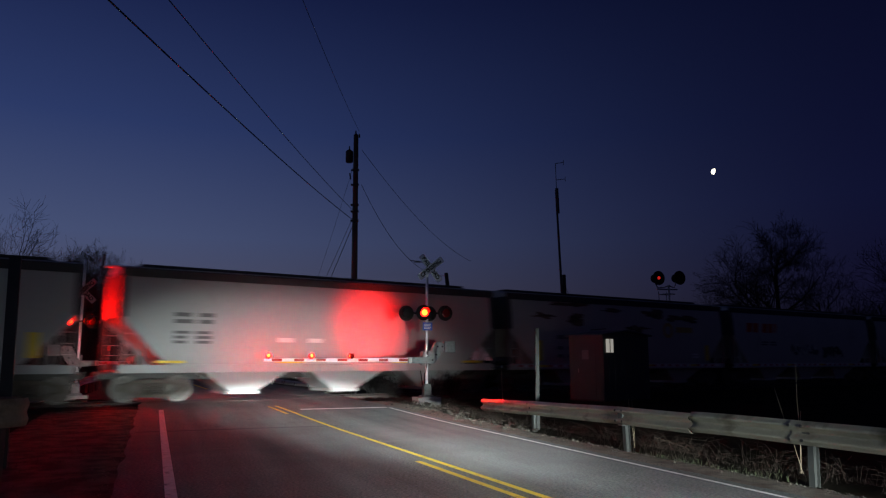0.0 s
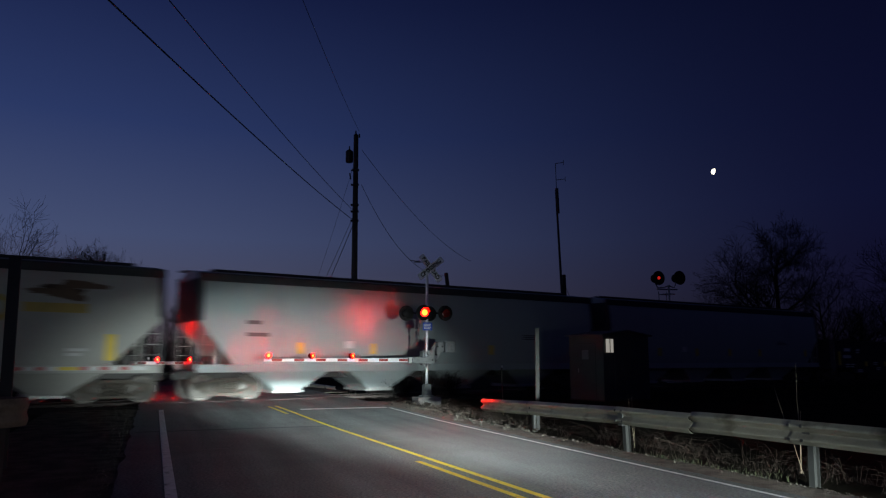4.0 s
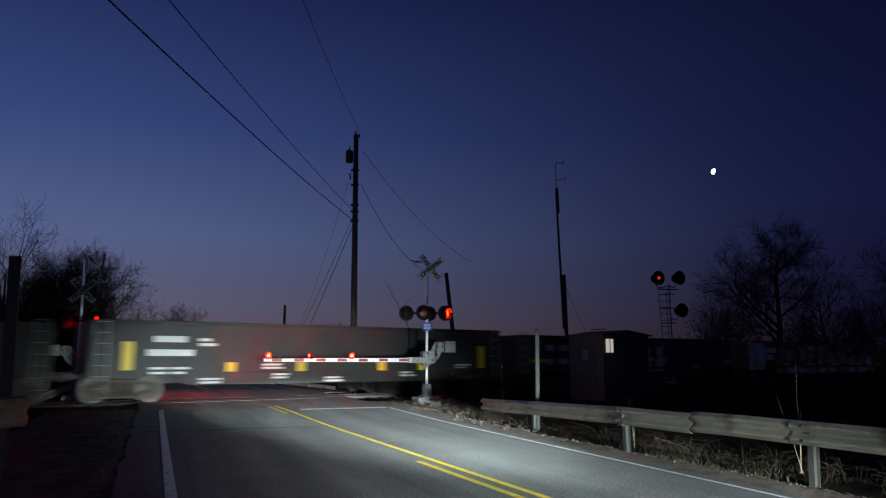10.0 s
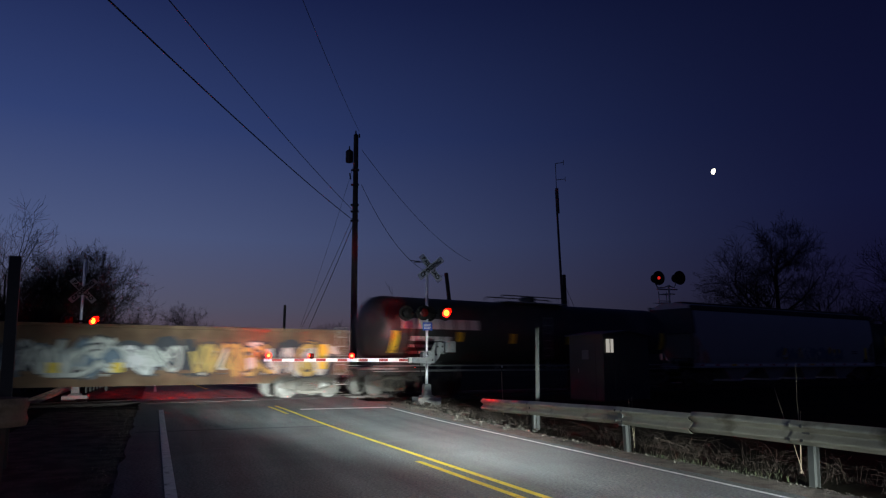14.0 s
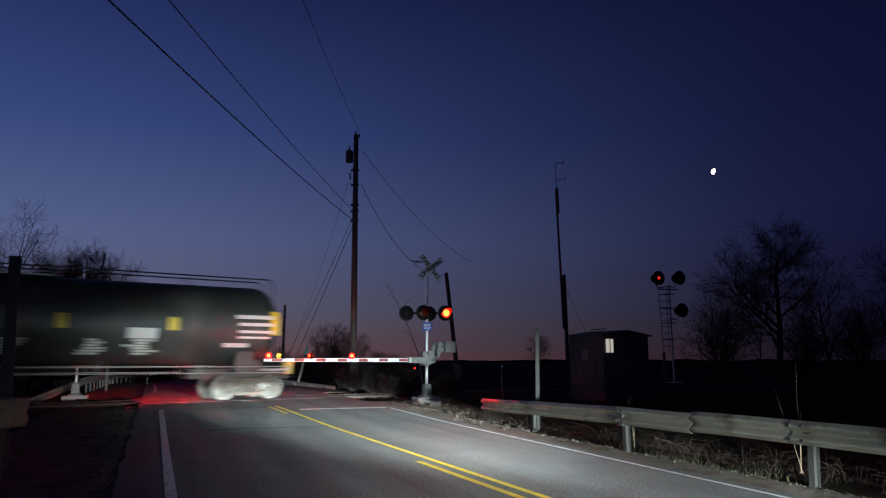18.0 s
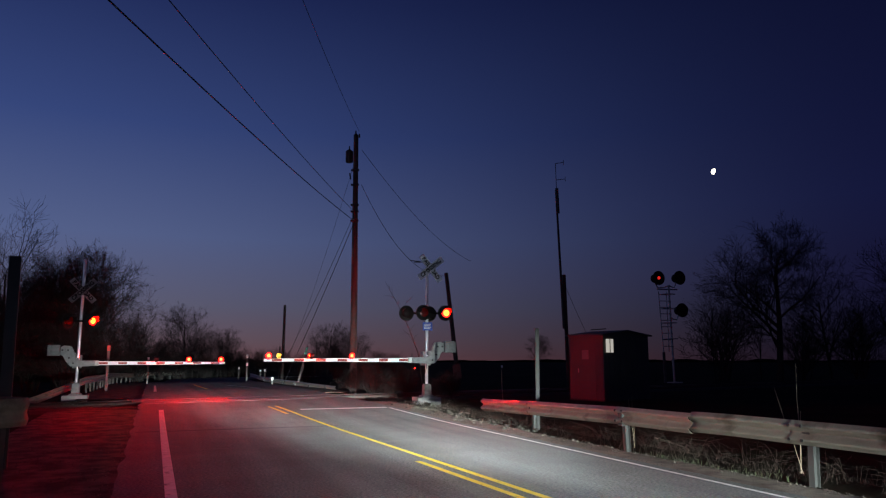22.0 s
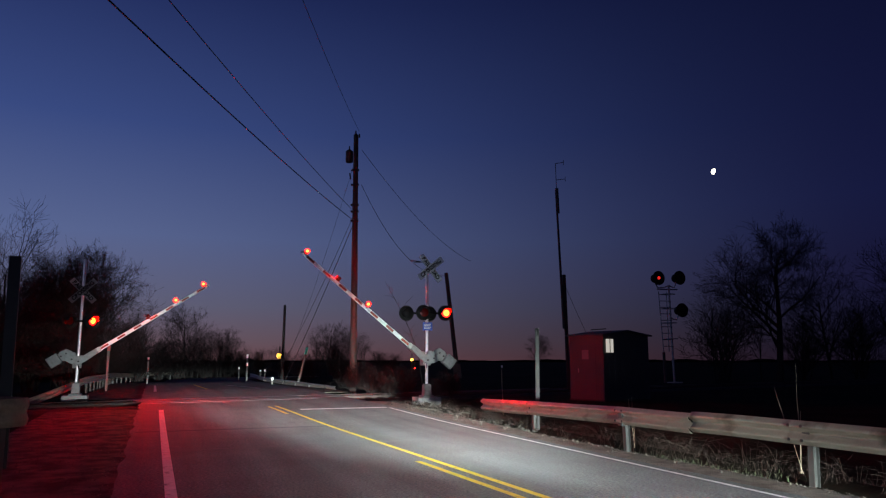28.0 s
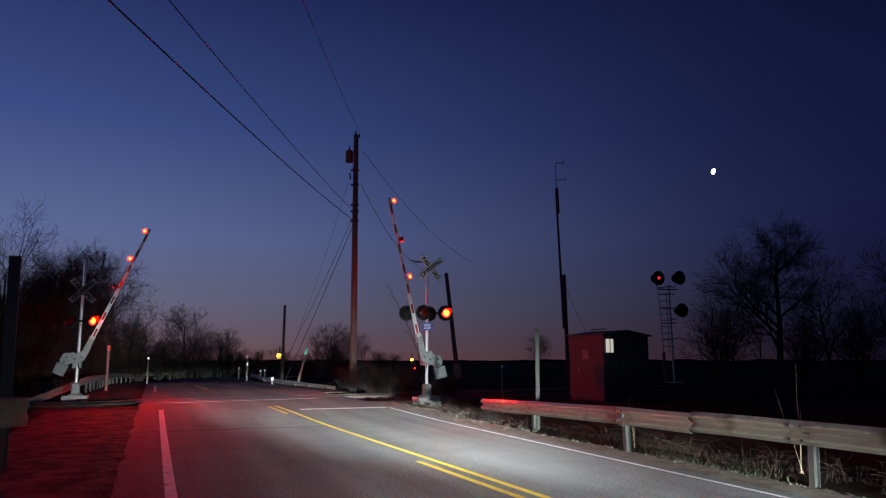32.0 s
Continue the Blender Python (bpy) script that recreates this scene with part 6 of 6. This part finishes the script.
def build_trees():
    TREES["big"] = tree_mesh("branches", 8, 11.0, 1.15, 0.34, 5, 0.2)
    TREES["round"] = tree_mesh("branches", 11, 9.0, 0.95, 0.2, 4, 0.15)
    TREES["slim"] = tree_mesh("branches", 21, 10.0, 0.6, 0.14, 3, 0.25)
    TREES["bush"] = tree_mesh("branches", 31, 4.2, 1.0, 0.07, 4, 0.1, stems=9)

    TREES["dense"] = tree_mesh("branches", 17, 6.0, 1.25, 0.16, 5, 0.12)

    def plant(kind, px, depth, height, label, name="tree", category="tree", group="", turn=None, base=None):
        ref = {"big": 11.0, "round": 9.0, "slim": 10.0, "bush": 4.2, "dense": 6.0}[kind]
        p = ray_at(px, 640, depth)
        k = height / ref
        g = thing(name, label, category, group=group)
        rng = random.Random(int(px * 7 + depth))
        z = ground_z(p.x, p.y) if base is None else base
        g.matrix_world = Matrix.LocRotScale((p.x, p.y, z), Euler((0, 0, rng.uniform(0, 6.28) if turn is None else turn)), (k, k, k))
        part("trunk", TREES[kind][0], BARK, g)
        part("crown", TREES[kind][1], BARK, g, "crown of bare limbs and twigs")
        return g

    # right-hand field
    plant("big", 1378, 58, 9.3, "large bare spreading tree in the field", turn=0.4)
    plant("bush", 1290, 60, 5.6, "bare leaning shrub in the field", "shrub", "shrub")
    plant("slim", 1265, 62, 5.8, "bare leaning sapling in the field")
    plant("round", 1470, 66, 7.2, "bare tree in the field")
    plant("bush", 1420, 60, 4.6, "bare shrub under the large tree", "shrub", "shrub")
    plant("bush", 1530, 62, 5.6, "bare shrub in the field", "shrub", "shrub")
    plant("round", 1600, 60, 9.0, "bare tree at the edge of the field")
    plant("slim", 1345, 61, 5.0, "bare sapling under the large tree")
    plant("round", 950, 150, 5.5, "small distant bare tree")
    # left-hand wood
    wood = [("round", 118, 48, 7.0), ("big", 112, 46, 6.6), ("round", 136, 49, 7.0), ("dense", 100, 49, 5.6), ("slim", 60, 48, 7.2), ("slim", 14, 46, 7.6), ("slim", -10, 44, 8.4), ("round", 20, 56, 6.6), ("slim", 95, 54, 7.0), ("round", 95, 50, 6.0), ("round", 165, 56, 3.3),
            ("slim", 205, 60, 3.8), ("slim", 226, 66, 4.9), ("slim", 246, 70, 5.6), ("bush", 185, 62, 2.6), ("bush", 60, 44, 4.5), ("bush", 110, 42, 4.0), ("bush", 150, 46, 3.8), ("bush", 10, 42, 4.8),
            ("bush", 200, 56, 4.0), ("bush", 240, 62, 4.2), ("bush", 280, 72, 3.6), ("bush", 320, 80, 4.0), ("round", 328, 84, 6.4), ("slim", 342, 86, 5.2), ("slim", 375, 88, 4.6), ("slim", 392, 90, 4.2), ("round", 350, 88, 4.0), ("bush", 360, 84, 3.4), ("bush", 400, 92, 3.0), ("round", 300, 82, 3.4), ("round", 385, 92, 4.8), ("bush", 425, 98, 3.2), ("round", 415, 96, 4.0)]
    for kind, px, depth, h in wood:
        plant(kind, px, depth, h, "bare dark shrub at the edge of the wood" if kind == "bush" else "bare dark tree at the edge of the wood", "shrub" if kind == "bush" else "tree", "shrub" if kind == "bush" else "tree", "edge of the wood")
    for px, depth, h in ((563, 82, 3.9), (578, 84, 4.7), (592, 80, 3.4), (632, 84, 3.9), (645, 88, 3.4)):
        plant("slim" if px in (563, 592, 645) else "round", px, depth, h, "small bare tree beyond the crossing", group="trees beyond the crossing")
    for px, depth, h in ((545, 66, 2.6), (600, 62, 2.4), (500, 90, 3.0), (455, 96, 3.2), (670, 90, 2.6), (700, 100, 2.4), (590, 70, 3.0)):
        plant("bush", px, depth, h, "low bare brush beyond the crossing", "shrub", "shrub", "brush beyond the crossing")
    for px, depth, h in ((655, 33, 1.3), (690, 31, 0.9), (716, 34, 1.2), (770, 30, 0.8), (800, 31, 1.0), (625, 36, 1.1)):
        plant("bush", px, depth, h, "low tangle of dead brush beside the track", "shrub", "shrub", "brush beside the track")
    lo, hi = ray_at(752, 668, 31), ray_at(681, 498, 31)
    srng = random.Random(4)
    stem = [lo.lerp(hi, q) + Vector((0.25 * q * (1 - q) * 3, 0, 0)) for q in (0, 0.25, 0.5, 0.75, 1)]
    stem[0].z = ground_z(lo.x, lo.y) - 0.1
    sap = thing("sapling", "thin bare sapling that leans beside the crossing signal", "sapling", pose(0, 0, 0))
    part("trunk", Shape().tube(stem, [0.022, 0.018, 0.013, 0.009, 0.004], 5), BARK, sap)
    for k in range(15):
        q = 0.3 + 0.65 * k / 15
        p = lo.lerp(hi, q) + Vector((0.25 * q * (1 - q) * 3, 0, 0))
        d = Vector((srng.uniform(-0.7, 0.7), srng.uniform(-0.4, 0.4), srng.uniform(-0.1, 0.8))) * srng.uniform(0.4, 1.0)
        part("twig", Shape().tube([p, p + d * 0.5 + Vector((0, 0, 0.06)), p + d], [0.007, 0.005, 0.003], 4), BARK, sap)
    # the dense dark core of the wood
    rng = random.Random(5)
    s = Shape()
    for k in range(4200):
        px = rng.uniform(-60, 440)
        depth = 58 + 46 * max(0.0, px) / 440 + rng.uniform(0, 8)
        p = ray_at(px, 640, depth)
        top = rng.uniform(0.5, 1.0) * (3.6 + 0.8 * math.sin(px * 0.05))
        d = Vector((rng.uniform(-0.6, 0.6), rng.uniform(-0.4, 0.4), top))
        b = Vector((p.x, p.y, ground_z(p.x, p.y) - 0.2))
        w = Vector((rng.uniform(0.012, 0.04), 0, 0))
        m = b + d * 0.55 + Vector((rng.uniform(-0.3, 0.3), 0, 0))
        s.add([b - w, b + w, m + w * 0.7, m - w * 0.7, b + d], [(0, 1, 2, 3), (3, 2, 4)])
    me = bpy.data.meshes.new("thicket")
    me.from_pydata(s.v, [], s.f)
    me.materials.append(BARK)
    tagged(new("thicket", me), "dense dark leafless thicket at the edge of the wood", "thicket", kind="stuff")
    # far tree line
    s = Shape()
    n = 260
    rows = [[], []]
    for k in range(n + 1):
        a = radians(-70 + 140 * k / n)
        r = 900
        h = 1.2 + 3.0 * abs(noise.noise(Vector((k * 0.21, 0, 0)))) + 2.0 * abs(noise.noise(Vector((k * 0.9, 3, 0))))
        rows[0].append(Vector((r * math.sin(a), r * math.cos(a), -2)))
        rows[1].append(Vector((r * math.sin(a), r * math.cos(a), h)))
    s.sheet(rows)
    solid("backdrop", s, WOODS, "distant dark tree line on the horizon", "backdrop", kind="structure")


build_trees()


# ================= verge: stones, grass, weeds =================
def build_verge():
    rng = random.Random(9)
    stones = []
    for k in range(4):
        s = Shape()
        bm = bmesh.new()
        bmesh.ops.create_icosphere(bm, subdivisions=1, radius=1.0)
        for v in bm.verts:
            v.co *= rng.uniform(0.7, 1.15)
            v.co.z *= 0.6
        me = bpy.data.meshes.new("stone")
        bm.to_mesh(me)
        bm.free()
        me.materials.append(STONE)
        stones.append(me)
    bank = thing("stone_bank", "bank of loose grey stones beside the crossing signal", "stones", kind="structure")
    for k in range(280):
        v = rng.uniform(14.5, 25.5)
        u = right_line(v) + rng.uniform(0.45, 1.9)
        p = uv(u, v)
        o = part("stone", stones[k % 4], STONE, bank)
        r = 0.022 + 0.055 * rng.random() ** 2
        o.matrix_world = Matrix.LocRotScale((p.x, p.y, road_z(v) - 0.03 + r * 0.2), Euler((rng.uniform(-0.4, 0.4), rng.uniform(-0.4, 0.4), rng.uniform(0, 6))), (r * rng.uniform(0.8, 1.5), r, r))
    # fine gravel on the shoulders
    s = Shape()
    octa = [(1, 0, 0), (-1, 0, 0), (0, 1, 0), (0, -1, 0), (0, 0, 0.8), (0, 0, -0.5)]
    tri = [(0, 2, 4), (2, 1, 4), (1, 3, 4), (3, 0, 4), (0, 5, 2), (2, 5, 1), (1, 5, 3), (3, 5, 0)]
    for k in range(16000):
        v = rng.uniform(4.5, 25.5)
        if k % 2:
            u = right_line(v) + 0.1 + 0.85 * rng.random() ** 1.1
        else:
            u = -0.12 - 2.5 * rng.random() ** 1.5
        p = uv(u, v, road_z(v) - 0.012)
        r = 0.003 + 0.011 * rng.random() ** 2.5
        a = rng.uniform(0, 6.28)
        c, d = math.cos(a), math.sin(a)
        s.add([(p.x + r * (x * c - y * d) * rng.uniform(0.7, 1.4), p.y + r * (x * d + y * c) * rng.uniform(0.7, 1.3), p.z + r * z) for x, y, z in octa], tri)
    me = bpy.data.meshes.new("loose_gravel")
    me.from_pydata(s.v, [], s.f)
    me.materials.append(GRAVEL)
    tagged(new("loose_gravel", me), "loose fine gravel on the road shoulders", "gravel", kind="stuff")

    def blades(name, spots, m, label, hmin, hmax, count, lean=0.5, width=0.006):
        s = Shape()
        for p in spots:
            for _ in range(count):
                h = rng.uniform(hmin, hmax)
                a = rng.uniform(0, 6.28)
                q = p + Vector((rng.gauss(0, 0.17), rng.gauss(0, 0.17), 0))
                o = Vector((math.cos(a), math.sin(a), 0)) * h * rng.uniform(0.05, lean)
                w = Vector((rng.uniform(-1, 1), rng.uniform(-1, 1), 0)).normalized() * width
                mid = q + o * 0.35 + Vector((0, 0, h * 0.6))
                tip = q + o + Vector((0, 0, h * rng.uniform(0.75, 1.0)))
                s.add([q - w, q + w, mid + w * 0.7, mid - w * 0.7, tip], [(0, 1, 2, 3), (3, 2, 4)])
        me = bpy.data.meshes.new(name)
        me.from_pydata(s.v, [], s.f)
        me.materials.append(m)
        tagged(new(name, me), label, "grass", kind="stuff")

    def spots(n, u0, u1, v0, v1):
        out = []
        for _ in range(n):
            p = uv(rng.uniform(u0, u1), rng.uniform(v0, v1))
            out.append(Vector((p.x, p.y, ground_z(p.x, p.y) - 0.02)))
        return out

    blades("dry_grass", spots(210, 7.9, 10.6, 3.5, 20) + spots(120, 8.3, 12, 18, 26) + spots(420, -6.5, -2.3, 4.5, 22) + spots(120, 9.0, 14, 28, 40) + spots(150, 8.6, 12, 36, 58) + spots(100, -8, -2.8, 33, 50), STRAW, "dry straw-coloured grass and weeds along the guardrail", 0.05, 0.26, 8, 1.6, 0.0018)
    blades("green_grass", spots(60, 7.62, 7.95, 7.8, 10.6), GREEN_BLADE, "short green grass at the gravel's edge", 0.03, 0.13, 10, 0.7)
    # fallen leaves along the gravel's edge
    s = Shape()
    for k in range(1500):
        v = rng.uniform(5, 25)
        u = grit_edge(v) - 0.2 + rng.gauss(0, 0.13) if k % 8 else rng.uniform(-2.8, -1.6)
        p = uv(u, v)
        z = road_z(v) - (0.01 if u < 0 else 0.02 + 0.5 * max(0.0, u - grit_edge(v) + 0.2)) + rng.uniform(0, 0.015)
        a, r = rng.uniform(0, 6.28), rng.uniform(0.008, 0.024)
        d, e = Vector((math.cos(a), math.sin(a), rng.uniform(-0.3, 0.5))) * r, Vector((-math.sin(a), math.cos(a), rng.uniform(-0.2, 0.4))) * r * 0.6
        q = Vector((p.x, p.y, z))
        lift = Vector((0, 0, r * 0.4))
        s.add([q - d + lift, q - e, q + d + lift, q + e], [(0, 1, 2), (0, 2, 3)])
    me = bpy.data.meshes.new("leaf_litter")
    me.from_pydata(s.v, [], s.f)
    me.materials.append(LEAF)
    tagged(new("leaf_litter", me), "curled brown fallen leaves along the shoulders", "leaves", kind="stuff")
    # small stones along the asphalt's ragged edge and where the gravel falls away
    s = Shape()
    for k in range(3400):
        v = 4.2 + 19 * rng.random() ** 1.5
        u = -0.35 - abs(rng.gauss(0, 0.28)) if k % 2 else rng.uniform(-2.6, -0.3)
        q = uv(u, v, road_z(v) - 0.008)
        r = 0.004 + 0.011 * rng.random() ** 2
        if k >= 2000:
            v = rng.uniform(5, 24)
            u = grit_edge(v) - 0.22 + rng.gauss(0, 0.12)
            q = uv(u, v, road_z(v) - 0.02 - 0.5 * max(0.0, u - grit_edge(v) + 0.2))
            r = 0.006 + 0.03 * rng.random() ** 3
        top = q + Vector((rng.gauss(0, r * 0.3), rng.gauss(0, r * 0.3), r * rng.uniform(0.7, 1.3)))
        a = rng.uniform(0, 6.28)
        base = [q + Vector((math.cos(a + c) * r * rng.uniform(0.8, 1.4), math.sin(a + c) * r * rng.uniform(0.8, 1.4), 0)) for c in (0, 1.6, 3.1, 4.7)]
        s.add(base + [top], [(0, 1, 4), (1, 2, 4), (2, 3, 4), (3, 0, 4)])
    me = bpy.data.meshes.new("loose_stones")
    me.from_pydata(s.v, [], s.f)
    me.materials.append(PALE_STONE)
    tagged(new("loose_stones", me), "small pale loose stones along the asphalt's edge", "stones", kind="stuff")
    # tall bare stalks
    for px, y0, qx, qy, depth, r in ((1408, 644, 1413, 770, 10.8, 0.004), (1370, 686, 1420, 775, 10.8, 0.004), (1417, 728, 1412, 780, 10.8, 0.004), (1112, 706, 1122, 745, 13.8, 0.004), (1118, 702, 1122, 745, 13.8, 0.003), (888, 655, 890, 700, 26, 0.008)):
        a, b = ray_at(px, y0, depth), ray_at(qx, qy, depth)
        b.z = ground_z(b.x, b.y) - 0.1
        st = Shape().tube([b, a.lerp(b, 0.6) + Vector((0.008, 0, 0)), a.lerp(b, 0.3) - Vector((0.008, 0, 0)), a], [r * 1.3, r, r * 0.8, r * 0.5], 5)
        solid("dry_stalk", st, STALK, "tall bare dry weed stalk", "weed")
    # arching dead weeds by the guardrail
    s = Shape()
    for k in range(430):
        c = uv(7.85 + 2.0 * rng.random() ** 1.3, rng.uniform(5.0, 23))
        if noise.noise(Vector((c.x * 0.9, c.y * 0.9, 4))) < -0.12:
            continue
        fallen = rng.uniform(0, 6.28)
        for j in range(rng.randint(2, 10)):
            p = c + Vector((rng.gauss(0, 0.13), rng.gauss(0, 0.13), 0))
            z = ground_z(p.x, p.y)
            a, h = fallen + rng.gauss(0, 0.8), 0.08 + 0.5 * rng.random() ** 1.8
            d = Vector((math.cos(a), math.sin(a), 0)) * h * rng.uniform(0.2, 2.2)
            e = Vector((rng.gauss(0, 0.03), rng.gauss(0, 0.03), 0))
            r = rng.uniform(0.0009, 0.0028)
            top = Vector((p.x + d.x, p.y + d.y, z + h * rng.uniform(0.3, 1.0)))
            s.tube([(p.x, p.y, z - 0.05), (p.x + d.x * 0.35 + e.x, p.y + d.y * 0.35 + e.y, z + h * 0.62), top], [r, r * 0.8, r * 0.5], 4, caps=False)
            if j % 3 == 0:
                t2 = top + Vector((rng.gauss(0, 0.07), rng.gauss(0, 0.07), rng.uniform(-0.05, 0.09)))
                s.tube([(p.x + d.x * 0.35 + e.x, p.y + d.y * 0.35 + e.y, z + h * 0.62), t2], [r * 0.7, r * 0.4], 4, caps=False)
    me = bpy.data.meshes.new("dead_weeds")
    me.from_pydata(s.v, [], s.f)
    me.materials.append(STRAW)
    tagged(new("dead_weeds", me), "tangle of arching dead brown weeds behind the guardrail", "weeds", kind="stuff")


build_verge()


# ================= movement =================
def lit_share(t, phase):
    """Whether a lamp of that phase is lit at t."""
    k = ((t - FLASH_T0) / FLASH_P) % 1.0
    return (k < 0.5) == (phase == 1)


def motions():
    for car, s0 in TRAIN:
        walk(car, [(0, train_pose(s0)), (16, train_pose(s0 - TRAIN_V * 16)), (32.0, train_pose(s0 - TRAIN_V * 32.0))])
    for arm, (x, y, z), sign, rows in ARMS:
        walk(arm, [(t, pose(x, y, z, 0, sign * a, 0)) for t, a in rows])
    for ob, facing, phase in FLASH:
        x, y, z = ob["place"]
        del ob["place"]
        small = facing == 90
        half = 90 if small else 180
        rows = []
        lit = lit_share(0, phase)
        turn = (0 if small else facing) + (0 if lit else half)
        rows.append((0, pose(x, y, z, 0, 0, turn)))
        for k in range(66):
            e = (FLASH_T0 + FLASH_P * 0.5 * k) * FPS
            if e > 31.85 * FPS:
                break
            # a lamp dies just before its partner comes up
            steps = (0, 0.5, 1) if small else ((0, 0.49, 0.98, 1) if lit else (0, 0.02, 0.51, 1))
            start = round(e - 0.6) - 2 if small else round(e - (1.0 if lit else 1.3))
            way = half if lit else -half
            for j, k2 in enumerate(steps):
                if start + j > 0:
                    rows.append(((start + j) / FPS, pose(x, y, z, 0, 0, turn + way * k2)))
            turn += way
            lit = not lit
        rows.append((32.0, pose(x, y, z, 0, 0, turn)))
        walk(ob, rows)


motions()
